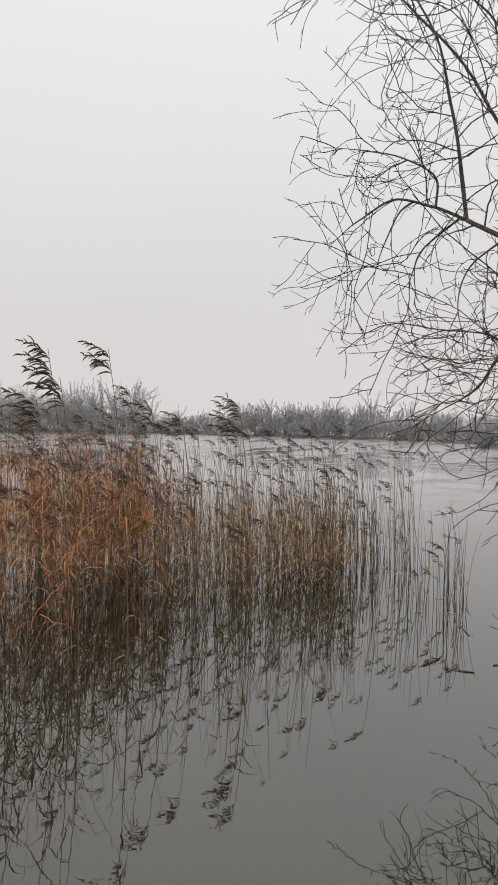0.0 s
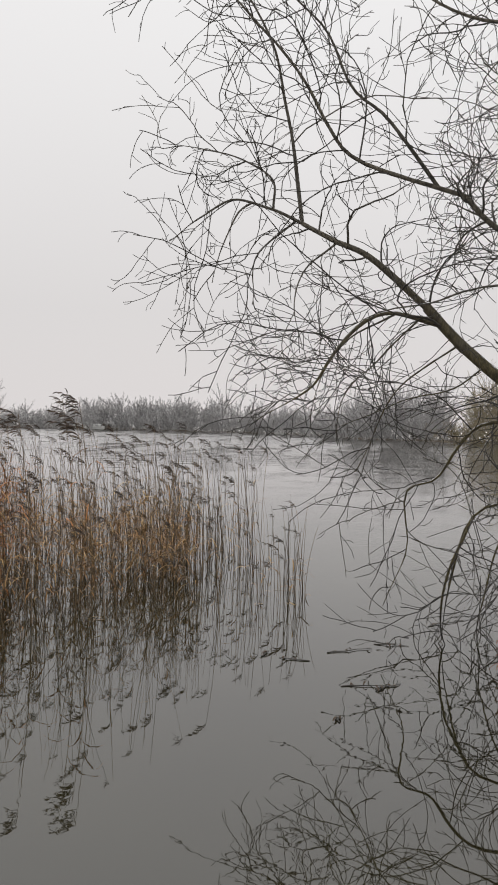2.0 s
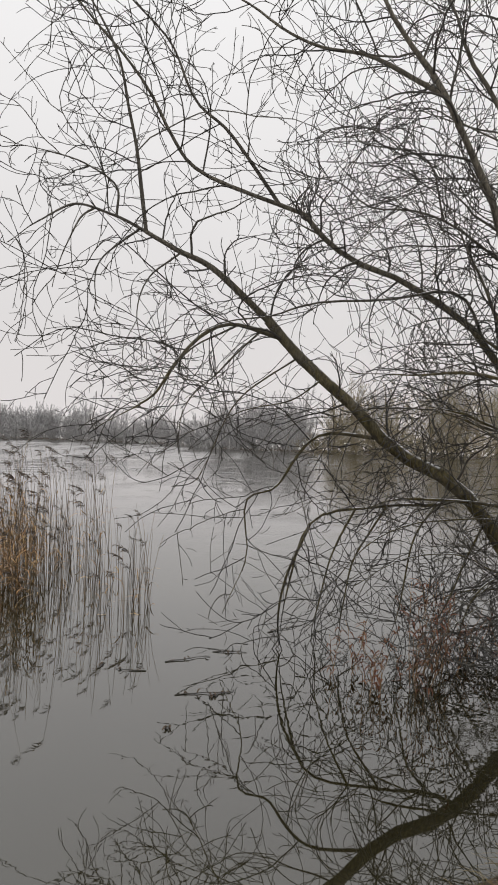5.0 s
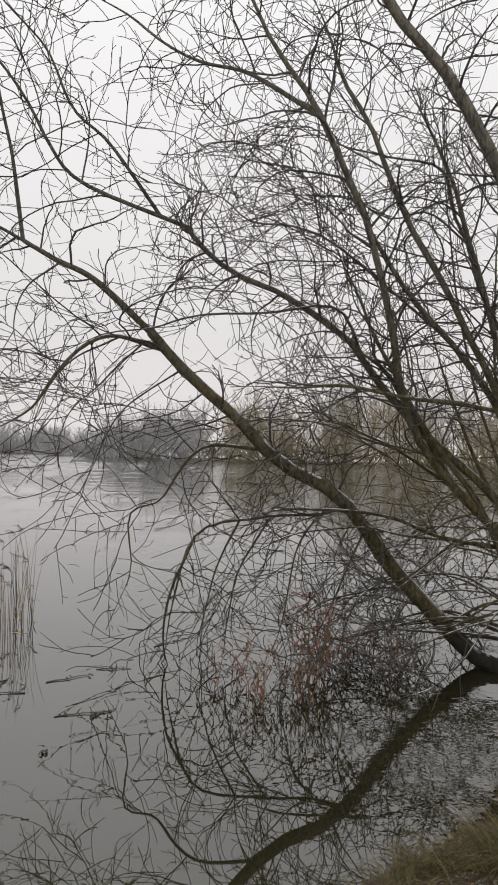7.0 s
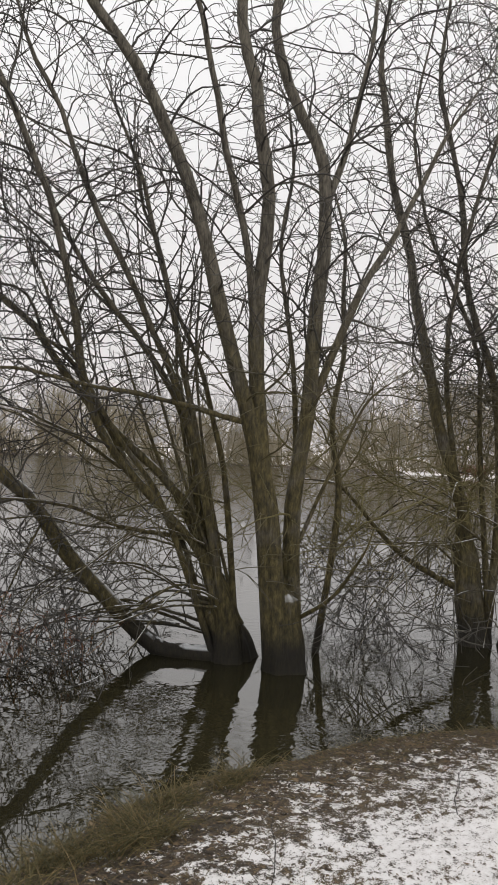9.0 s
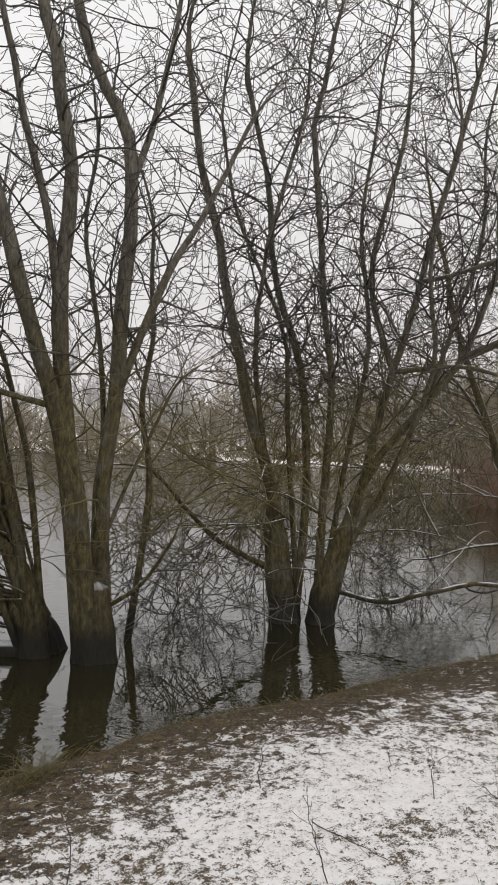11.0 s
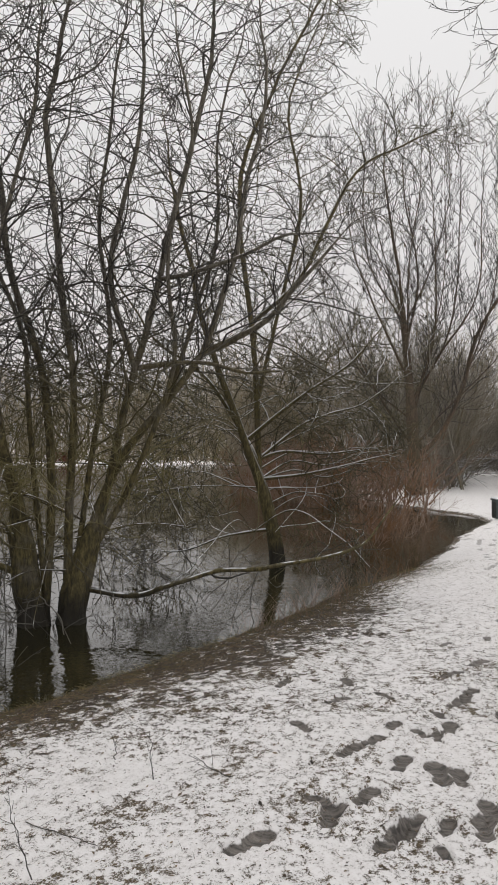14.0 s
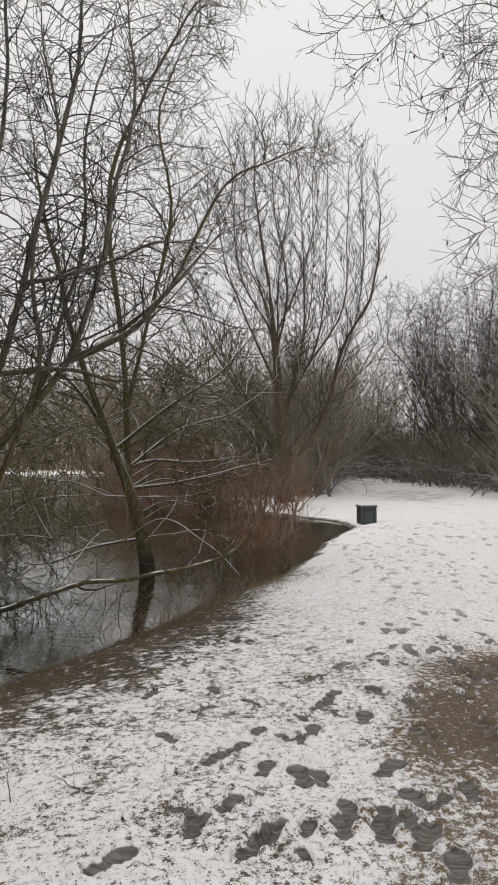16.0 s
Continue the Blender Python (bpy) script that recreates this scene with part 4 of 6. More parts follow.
limb(willow2, "limb", 0.050, 0.012, (9.02, 3.05, 0.53), (9.20, 2.55, 1.49), (9.31, 2.14, 2.68), (9.27, 2.18, 3.81), (9.32, 1.95, 4.98), (9.28, 2.05, 6.10), (9.24, 2.14, 7.00))
limb(willow2, "limb", 0.040, 0.010, (9.42, 2.24, 2.33), (9.63, 1.98, 3.32), (9.82, 1.78, 4.20), (9.94, 1.80, 5.36), (10.11, 1.59, 6.40), (10.24, 1.41, 7.23))
low_limbs(willow2, 202, [(8.81, 3.51), (9.00, 3.15)], 17, (0, 360))
low_limbs(willow2, 207, [(8.81, 3.51), (8.75, 3.62)], 6, (95, 200), (0.4, 1.5), 0.6, (0.012, 0.024))
low_limbs(willow2, 204, [(9.32, 2.34), (9.51, 1.94), (9.24, 2.75)], 9, (-20, 120), (1.4, 2.6), 0.85)
crown(willow2, 12, 5.5, (0.6, 2.4), 5.9, (0.3, 1.2), 4.6, (0.08, 0.36), arc=2.0, up=0.1, tip=0.0029, pull=-0.15, lee=2.5)

willow3 = tree_thing("willow_tree", "leaning bare willow in the water with snow on its limbs", 2)
limb(willow3, "trunk", 0.130, 0.085, (13.34, 1.73, -0.18), (13.33, 1.80, 0.44), (13.29, 2.01, 1.31), (13.21, 2.39, 2.37))
limb(willow3, "limb", 0.086, 0.018, (13.31, 1.88, 0.79), (13.24, 2.00, 1.32), (13.11, 2.37, 2.36), (12.95, 2.77, 3.57), (12.85, 2.97, 4.68), (12.72, 3.23, 5.86), (12.61, 3.37, 7.37))
limb(willow3, "limb", 0.070, 0.016, (13.29, 2.01, 1.31), (13.33, 2.10, 3.43), (13.35, 2.33, 5.66), (13.48, 1.99, 7.03), (13.65, 1.29, 8.50), (13.77, 0.85, 9.25), (13.86, 0.49, 9.85))
limb(willow3, "limb", 0.060, 0.015, (13.27, 2.09, 3.60), (13.53, 1.37, 4.50), (13.74, 0.59, 6.05), (13.90, -0.31, 6.59), (14.01, -1.01, 6.85))
limb(willow3, "limb", 0.050, 0.012, (13.30, 1.99, 1.58), (13.52, 1.64, 1.75), (13.78, 0.96, 1.70), (14.02, -0.10, 1.83))
limb(willow3, "limb", 0.050, 0.012, (13.26, 2.13, 1.93), (13.23, 1.42, 2.53), (13.16, 0.55, 3.11), (13.02, -0.13, 3.84))
limb(willow3, "limb", 0.040, 0.012, (13.29, 1.96, 1.40), (13.21, 1.24, 1.41), (13.09, 0.47, 1.58), (12.92, -0.21, 1.75))
limb(willow3, "limb", 0.035, 0.012, (13.31, 1.88, 0.57), (12.99, 2.43, 0.47), (12.62, 3.03, 0.29), (12.27, 3.44, 0.33))
limb(willow3, "limb", 0.050, 0.011, (13.28, 2.05, 2.72), (13.52, 1.73, 3.98), (13.75, 1.40, 5.64), (13.89, 1.60, 7.36), (14.13, 1.16, 8.74), (14.32, 0.82, 9.84))
limb(willow3, "limb", 0.045, 0.014, (13.23, 2.26, 2.10), (13.07, 2.81, 2.89), (12.80, 3.62, 3.57), (12.57, 4.16, 4.57), (12.42, 4.45, 5.83))
limb(willow3, "limb", 0.040, 0.010, (13.28, 2.05, 1.58), (13.71, 1.32, 2.20), (14.10, 0.34, 2.57), (14.42, -0.47, 3.32))
limb(willow3, "limb", 0.024, 0.007, (13.28, 2.06, 1.45), (13.59, 1.49, 1.75), (13.88, 0.80, 1.71), (14.12, 0.09, 1.84))
limb(willow3, "limb", 0.026, 0.007, (13.29, 2.02, 1.36), (13.52, 1.57, 1.57), (13.74, 1.07, 1.53), (13.95, 0.45, 1.71), (14.12, -0.18, 1.75))
limb(willow3, "limb", 0.020, 0.007, (13.29, 2.02, 1.27), (13.59, 1.49, 1.44), (13.85, 0.98, 1.34), (14.11, 0.27, 1.57))
limb(willow3, "limb", 0.024, 0.007, (13.28, 2.06, 1.53), (13.55, 1.67, 1.89), (13.84, 1.16, 2.16), (14.09, 0.64, 2.30))
limb(willow3, "limb", 0.016, 0.007, (13.30, 1.98, 1.18), (13.71, 1.33, 1.17), (14.08, 0.82, 1.25))
limb(willow3, "limb", 0.018, 0.007, (13.23, 2.32, 2.23), (13.53, 1.84, 2.60), (13.81, 1.34, 2.89), (14.06, 0.92, 3.37))
limb(willow3, "limb", 0.016, 0.007, (13.27, 2.11, 1.71), (13.38, 2.54, 2.06), (13.46, 3.02, 2.15), (13.53, 3.50, 1.97))
low_limbs(willow3, 203, [(13.31, 1.91), (13.22, 2.06)], 8, (90, 330))
low_limbs(willow3, 205, [(13.03, 2.32), (13.12, 2.12)], 4, (60, 270), (1.0, 2.3), 0.85)
crown(willow3, 13, 7.5, (0.7, 2.4), 7.0, (0.3, 1.1), 4.8, (0.1, 0.4), arc=2.0, up=0.05, tip=0.0028, twig=M_TWIG_OLIVE, pull=-0.2)

alder = tree_thing("alder_tree", "tall bare tree with upright branches at the water's edge", 1)
limb(alder, "trunk", 0.280, 0.050, (27.42, -0.37, -0.12), (27.43, -0.34, 1.46), (27.42, -0.21, 3.70), (27.42, -0.03, 5.75), (27.42, 0.14, 7.82))
limb(alder, "limb", 0.062, 0.010, (27.42, 0.11, 7.44), (27.41, 0.41, 9.34), (27.41, 0.59, 11.23), (27.41, 0.49, 13.30))
limb(alder, "limb", 0.110, 0.016, (27.42, -0.38, 1.35), (27.60, -1.20, 2.25), (27.70, -1.85, 3.60), (27.72, -2.39, 5.50), (27.65, -3.30, 7.10), (27.62, -3.62, 9.40), (27.63, -3.50, 11.4))
limb(alder, "limb", 0.056, 0.010, (27.43, -0.30, 2.95), (27.09, -0.94, 5.13), (26.74, -1.04, 7.62), (26.42, -0.79, 11.87))
limb(alder, "limb", 0.050, 0.010, (27.42, -0.21, 3.88), (27.06, 0.87, 6.28), (26.68, 1.58, 8.26), (26.33, 1.82, 10.37))
limb(alder, "limb", 0.050, 0.010, (27.42, -0.24, 3.32), (27.40, -1.40, 5.34), (27.39, -1.78, 7.74), (27.37, -1.89, 12.18))
limb(alder, "limb", 0.050, 0.010, (27.42, -0.12, 5.19), (27.75, -0.50, 7.49), (28.09, -0.04, 10.47), (28.42, -0.15, 13.69))
limb(alder, "limb", 0.043, 0.010, (27.43, -0.35, 1.83), (27.07, 0.70, 3.31), (26.67, 1.78, 5.51), (26.24, 2.64, 7.65))
limb(alder, "limb", 0.037, 0.010, (27.42, -0.95, 4.80), (27.35, -2.31, 6.60), (27.33, -2.50, 9.17), (27.33, -2.61, 12.29))
limb(alder, "limb", 0.037, 0.010, (27.42, -0.03, 5.75), (27.21, 1.07, 7.81), (27.04, 1.23, 10.39), (26.88, 1.03, 12.55))
limb(alder, "limb", 0.034, 0.007, (27.43, -0.29, 2.58), (27.25, -0.76, 4.60), (27.07, -1.31, 7.32), (26.90, -1.36, 11.84))
limb(alder, "limb", 0.034, 0.007, (27.42, -0.21, 3.70), (27.62, 0.16, 6.36), (27.80, 0.90, 9.47), (28.00, 0.90, 12.23))
limb(alder, "limb", 0.034, 0.007, (27.42, -0.12, 4.82), (27.29, -0.22, 7.78), (27.16, -0.60, 10.51), (27.02, -0.53, 13.42))
limb(alder, "limb", 0.034, 0.007, (27.42, -0.12, 5.19), (27.58, 0.34, 7.11), (27.68, 1.65, 9.86), (27.78, 2.42, 12.25))
limb(alder, "limb", 0.034, 0.007, (27.43, -0.35, 1.83), (27.20, -1.29, 2.93), (26.92, -2.70, 4.34), (26.60, -3.71, 6.06))
limb(alder, "limb", 0.034, 0.007, (27.43, -0.29, 2.58), (27.50, 1.28, 4.10), (27.54, 2.42, 6.41), (27.58, 3.18, 9.52))
limb(alder, "limb", 0.034, 0.007, (27.42, -0.03, 5.75), (27.69, -0.97, 7.84), (27.93, -1.54, 10.33), (28.20, -1.38, 13.51))
limb(alder, "limb", 0.034, 0.007, (27.39, -1.66, 3.30), (27.52, -2.76, 6.25), (27.69, -3.07, 8.87), (27.89, -3.02, 12.31))
_, alder_twigs = crown(alder, 14, 4.6, (0.8, 2.6), 3.6, (0.4, 1.2), 1.5, (0.2, 0.5), arc=0.6, up=0.8, tip=0.0041, twig=M_TWIG_GREY)

overhang = tree_thing("overhanging_tree", "bare tree beside the path with branches hanging overhead")
limb(overhang, "trunk", 0.14, 0.09, (8.39, -4.83, 0.10), (8.29, -4.73, 1.60), (7.91, -4.72, 3.32), (7.55, -4.19, 4.72))
limb(overhang, "limb", 0.09, 0.03, (7.55, -4.19, 4.72), (7.09, -3.65, 5.12), (6.32, -2.93, 5.12))
limb(overhang, "limb", 0.0088, 0.002, (6.40, -2.99, 5.15), (6.56, -2.49, 4.73), (6.63, -2.15, 4.67), (6.69, -1.74, 4.85), (6.71, -1.40, 4.76), (6.68, -1.22, 4.70), (6.66, -1.01, 4.48), (6.61, -0.85, 4.33))
limb(overhang, "limb", 0.0075, 0.002, (6.40, -2.99, 5.15), (6.67, -2.16, 5.25), (6.72, -1.67, 5.13), (6.70, -1.40, 4.88), (6.65, -1.21, 4.67), (6.58, -1.11, 4.41))
limb(overhang, "limb", 0.0075, 0.002, (6.40, -2.99, 5.15), (6.55, -2.49, 4.72), (6.61, -2.14, 4.68), (6.63, -1.88, 4.57), (6.62, -1.67, 4.45), (6.60, -1.45, 4.14), (6.55, -1.33, 4.05))
limb(overhang, "limb", 0.0082, 0.002, (6.40, -2.99, 5.15), (6.67, -2.16, 4.94), (6.74, -1.56, 5.03), (6.73, -1.17, 5.01), (6.69, -0.86, 4.77), (6.62, -0.74, 4.62))
limb(overhang, "limb", 0.0068, 0.002, (6.40, -2.99, 5.07), (6.52, -2.48, 4.63), (6.55, -2.11, 4.42), (6.56, -1.74, 4.26), (6.50, -1.54, 4.01))
limb(overhang, "limb", 0.0068, 0.002, (6.40, -2.99, 5.00), (6.52, -2.48, 4.33), (6.55, -2.11, 4.20), (6.54, -1.81, 4.16), (6.49, -1.61, 3.80))
limb(overhang, "limb", 0.0068, 0.002, (6.40, -2.99, 5.00), (6.52, -2.47, 4.11), (6.52, -2.18, 3.85), (6.52, -1.91, 3.70), (6.46, -1.72, 3.46))
limb(overhang, "limb", 0.0068, 0.002, (6.40, -2.99, 5.15), (6.61, -2.33, 5.21), (6.63, -2.00, 4.84), (6.62, -1.76, 4.61), (6.57, -1.60, 4.51), (6.54, -1.37, 4.38))
for y_, z_ in ((-1.60, 3.20), (-1.50, 3.60), (-1.75, 3.00), (-1.35, 4.10), (-1.82, 3.75), (-1.62, 4.35)):
    limb(overhang, "limb", 0.0068, 0.002, (6.40, -2.99, 4.95), (6.50, -2.50, 0.45 * z_ + 2.75), (6.52, -2.15, 0.75 * z_ + 1.2), (6.50, 0.6 * y_ - 0.85, z_ + 0.16), (6.46, y_, z_))
_, overhang_twigs = crown(overhang, 15, 12.0, (0.2, 0.8), 8.0, (0.1, 0.4), 5.0, (0.05, 0.18), arc=0.7, up=-0.02, tip=0.0013)


def round_tree(name, label, base, tall, lean, seed, stems, twigs, fork_at=0.16):
    """A bare tree that forks low into rising limbs."""
    rs = np.random.RandomState(seed)
    t = tree_thing(name, label, 1)
    x, y = base
    z = ground_z(x, y)
    fork = np.array([x + lean[0] * 0.15 * tall, y + lean[1] * 0.15 * tall, z + fork_at * tall])
    limb(t, "trunk", 0.018 * tall, 0.012 * tall, (x, y, z - 0.15), (x + 0.03, y, z + 0.5 * fork_at * tall), tuple(fork))
    for j in range(stems):
        a = 2 * math.pi * (j + rs.uniform(-0.3, 0.3)) / stems
        out = tall * rs.uniform(0.16, 0.38)
        end = fork + np.array([out * math.cos(a) + lean[0] * tall, out * math.sin(a) + lean[1] * tall, tall * rs.uniform(0.5, 0.84)])
        mid = fork + (end - fork) * 0.45 + np.array([0.35 * out * math.cos(a), 0.35 * out * math.sin(a), -0.03 * tall])
        kink = rs.normal(size=(2, 3)) * 0.05 * tall
        limb(t, "limb", 0.0042 * tall, 0.0009 * tall, tuple(fork), tuple(mid + kink[0]), tuple((mid + end) / 2 + kink[1]), tuple(end))
    crown(t, seed + 1, *twigs, arc=1.6, up=0.1, tip=0.0036, separate=False, twig=M_TWIG_GREY, least=None)
    return t


round_tree("roadside_tree", "bare twiggy tree leaning over the snowy path", (17.00, -8.20), 8.2, (0.0, 0.01), 301, 14, (4.0, (0.9, 2.6), 4.2, (0.35, 1.2), 2.2, (0.15, 0.4)))
round_tree("roadside_tree", "dark dense bare tree branching from the ground beside the path", (31.5, -9.3), 8.6, (-0.02, 0.03), 311, 26, (4.6, (1.0, 2.6), 4.0, (0.45, 1.3), 1.6, (0.2, 0.5)), 0.05)
round_tree("roadside_tree", "broad dark bare tree with snow on its spreading lower branches", (39.5, -8.9), 11.2, (-0.01, 0.01), 331, 30, (4.2, (1.0, 2.8), 3.6, (0.5, 1.5), 1.4, (0.25, 0.6)), 0.05)
round_tree("roadside_tree", "bare tree standing at the far end of the path", (44.72, -7.44), 8.0, (0, 0.02), 321, 14, (3.5, (0.8, 2.4), 3.0, (0.5, 1.4), 2.0, (0.2, 0.5)), 0.08)


# ---- woods and shrubs ----
def thicket(name, label, category, spots, seed, heights, stems, mat, tip, spread=0.25, sub=5.0, subl=(0.4, 1.4), sub2=3.0, thick=0.03, droop=0.0):
    """A stand of many bare stems with side shoots, joined."""
    rs = np.random.RandomState(seed)
    base = np.repeat(np.array(spots, float), stems, axis=0)
    n = len(base)
    h = rs.uniform(*heights, n) * (0.85 + 0.5 * waves(base[:, 0], base[:, 1], 0.16, seed))
    lean = rs.normal(size=(n, 2)) * spread
    foot = base[:, :2] + rs.normal(size=(n, 2)) * 0.25
    z0 = height(foot[:, 0], foot[:, 1])[0]
    k = 9 if droop else 5
    f = np.linspace(0, 1, k)
    paths = np.empty((n, k, 3))
    bow = rs.normal(size=(n, 2)) * 0.12
    paths[:, :, :2] = foot[:, None] + h[:, None, None] * (lean[:, None] * f[None, :, None] + bow[:, None] * f[None, :, None] ** 2) + rs.normal(size=(n, k, 2)) * 0.02 * h[:, None, None] * f[None, :, None]
    paths[:, :, 2] = z0[:, None] - 0.1 + h[:, None] * (f[None] - droop * f[None] ** 2) * rs.uniform(0.8, 1.0, (n, 1))
    r = (thick * h / np.mean(heights))[:, None] * (1 - f[None]) + tip
    b, br = grow(rs, paths, r, sub, subl, 3, (25, 65), 0.9, 0.25, 0.15, (0.1, 1.0), 0.5, tip, None, None)
    c, cr_ = grow(rs, b, br, sub2, (0.3 * subl[0] + 0.1, 0.5 * subl[1]), 2, (30, 65), 0.6, 0.2, 0.12, (0.1, 1.0), 0.6, tip, None, None)
    v, fc = joined(tubes(paths, r, 3), tubes(b, br, 3), tubes(c, cr_, 3))
    ob = shape(name, v, fc, mat)
    return tagged(ob, label, category, kind="stuff")


def along(points, count, seed, wide):
    rs = np.random.RandomState(seed)
    p = np.array(points, float)
    seg = np.hypot(*np.diff(p, axis=0).T)
    t = rs.uniform(0, seg.sum(), count)
    i = np.minimum(np.searchsorted(np.cumsum(seg), t), len(seg) - 1)
    f = ((t - np.concatenate([[0], np.cumsum(seg)])[i]) / seg[i])[:, None]
    return p[i] * (1 - f) + p[i + 1] * f + rs.normal(size=(count, 2)) * wide


def woodland(label, spots, seed, heights, mat, tip, limbs=11, per_metre=2.2, reach=(0.5, 1.5), fine=0.0, thick=0.09, wide=0.36):
    """Far bare trees with rounded twiggy crowns, joined."""
    rs = np.random.RandomState(seed)
    spots = np.array(spots, float)
    n = len(spots)
    h = rs.uniform(*heights, n) * (0.92 + 0.5 * waves(spots[:, 0], spots[:, 1], 0.11, seed)) * rs.uniform(0.75, 1.1, n)
    z0 = height(spots[:, 0], spots[:, 1])[0]
    foot = np.column_stack([spots, z0 - 0.1])
    up = np.array([0, 0, 1.0])
    top = foot + up * (0.72 * h)[:, None] + rs.normal(size=(n, 3)) * 0.03 * h[:, None]
    f4 = np.linspace(0, 1, 4)[None, :, None]
    trunks = foot[:, None] * (1 - f4) + top[:, None] * f4
    tr = (thick * h / np.mean(heights))[:, None] * np.linspace(1, 0.3, 4)[None]
    own = np.repeat(np.arange(n), limbs)
    m = len(own)
    az, el = rs.uniform(0, 2 * np.pi, m), rs.uniform(-0.95, 1.0, m)
    out = np.stack([np.cos(az) * np.sqrt(1 - el**2 * 0.9), np.sin(az) * np.sqrt(1 - el**2 * 0.9), el], -1)
    size = np.stack([wide * h, wide * h, 0.47 * h], -1)[own] * rs.uniform(0.7, 1.05, (m, 1))
    end = foot[own] + up * (0.52 * h)[own, None] + out * size
    u = rs.uniform(0.04, 0.85, m)[:, None]
    begin = foot[own] * (1 - u) + top[own] * u
    begin[:, 2] = np.maximum(np.minimum(begin[:, 2], end[:, 2] - 0.05 * h[own]), foot[own, 2] + 0.1)
    mid = begin * 0.45 + end * 0.55 + up * (rs.uniform(-0.02, 0.06, m) * h[own])[:, None] + rs.normal(size=(m, 3)) * 0.03 * h[own, None]
    f = np.linspace(0, 1, 5)[None, :, None]
    paths = begin[:, None] * (1 - f) ** 2 + 2 * mid[:, None] * f * (1 - f) + end[:, None] * f**2
    r = tip + 0.35 * tr[own, :1] * np.linspace(1, 0, 5)[None]
    b, br = grow(rs, paths, r, per_metre, reach, 4, (25, 70), 1.0, 0.15, 0.14, (0.15, 1.0), 0.5, tip, None, None)
    lots = [tubes(trunks, tr, 4), tubes(paths, r, 3), tubes(b, br, 3)]
    if fine:
        c, cr_ = grow(rs, b, br, fine, (0.4 * reach[0], 0.6 * reach[1]), 3, (30, 65), 0.8, 0.15, 0.12, (0.1, 1.0), 0.6, 0.8 * tip, None, None)
        lots.append(tubes(c, cr_, 3))
    v, fc = joined(*lots)
    return tagged(shape("far_woods", v, fc, mat), label, "woods", kind="stuff")


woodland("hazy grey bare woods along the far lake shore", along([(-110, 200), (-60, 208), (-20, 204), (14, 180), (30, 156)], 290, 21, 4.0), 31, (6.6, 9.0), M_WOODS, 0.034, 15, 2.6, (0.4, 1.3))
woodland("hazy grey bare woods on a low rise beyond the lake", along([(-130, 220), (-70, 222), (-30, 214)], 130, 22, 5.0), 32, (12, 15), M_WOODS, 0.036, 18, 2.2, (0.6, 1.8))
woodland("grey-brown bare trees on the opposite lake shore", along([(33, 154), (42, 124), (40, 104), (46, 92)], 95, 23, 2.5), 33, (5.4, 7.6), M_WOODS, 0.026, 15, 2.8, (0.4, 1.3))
woodland("grey-brown bare trees on the nearer opposite shore", along([(46, 94), (57, 80), (74, 62), (84, 46)], 100, 24, 3.0), 34, (8, 11.5), M_WOODS_NEAR, 0.022, 14, 1.7, (0.6, 2.0), 0.3)
woodland("brown bare trees behind a snowy strip of the far bank", along([(84, 46), (88, 30), (86, 18), (76, 9)], 80, 25, 3.0), 35, (10, 14), M_WOODS_NEAR, 0.019, 12, 1.5, (0.6, 2.2), 0.3)
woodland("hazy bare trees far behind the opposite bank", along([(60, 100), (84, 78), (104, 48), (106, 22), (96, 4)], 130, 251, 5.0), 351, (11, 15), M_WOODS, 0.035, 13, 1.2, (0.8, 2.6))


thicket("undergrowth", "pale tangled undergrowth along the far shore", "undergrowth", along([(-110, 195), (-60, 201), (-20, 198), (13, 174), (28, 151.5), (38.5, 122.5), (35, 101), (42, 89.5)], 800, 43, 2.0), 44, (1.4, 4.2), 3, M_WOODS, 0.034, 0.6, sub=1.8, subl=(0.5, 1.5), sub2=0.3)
thicket("undergrowth", "brown tangled undergrowth behind the snowy far bank", "undergrowth", along([(42, 89), (52.5, 77), (68, 59.5), (78.5, 44), (82, 28), (80, 18), (72, 11)], 480, 45, 1.4), 46, (1.2, 3.4), 3, M_WOODS_NEAR, 0.025, 0.6, sub=1.75, subl=(0.5, 1.6), sub2=0.4)
thicket("undergrowth", "dark low brushwood dusted with snow under the hedge", "undergrowth", along([(29.95, -0.34), (35.97, 0.26), (43.93, -1.21), (49.86, -3.20), (52.77, -6.10), (43.72, -7.40), (36.68, -8.57), (30.65, -9.37), (25.62, -10.20)], 260, 47, 0.9), 48, (0.8, 2.4), 4, M_TWIG_SNOW, 0.006, 0.7, sub=3.2, subl=(0.4, 1.2), sub2=2.0, thick=0.015)
thicket("undergrowth", "long arching snow-laden brambles along the foot of the hedge", "undergrowth", along([(30.93, -0.97), (35.95, -0.34), (42.90, -1.97), (47.83, -4.14), (48.76, -6.17), (41.74, -6.94), (35.70, -7.94), (29.67, -8.74), (25.64, -9.40)], 40, 471, 0.6), 481, (1.6, 4.0), 3, M_SNOW_WHIP, 0.008, 0.9, sub=1.6, subl=(0.6, 1.8), sub2=2.0, thick=0.014, droop=0.62)
thicket("red_shrub", "red-stemmed shrub at the far water's edge", "shrub", along([(74.09, 15.20), (75.77, 17.55)], 9, 26, 0.5), 36, (1.2, 2.2), 9, M_TWIG_RED, 0.015, 0.35, sub=3, subl=(0.3, 0.9), sub2=2)
thicket("red_shrub", "red-stemmed shrub on the opposite bank", "shrub", along([(76.73, 37.53), (76.95, 35.02)], 8, 27, 0.5), 37, (1.2, 2.2), 9, M_TWIG_RED, 0.015, 0.35, sub=3, subl=(0.3, 0.9), sub2=2)
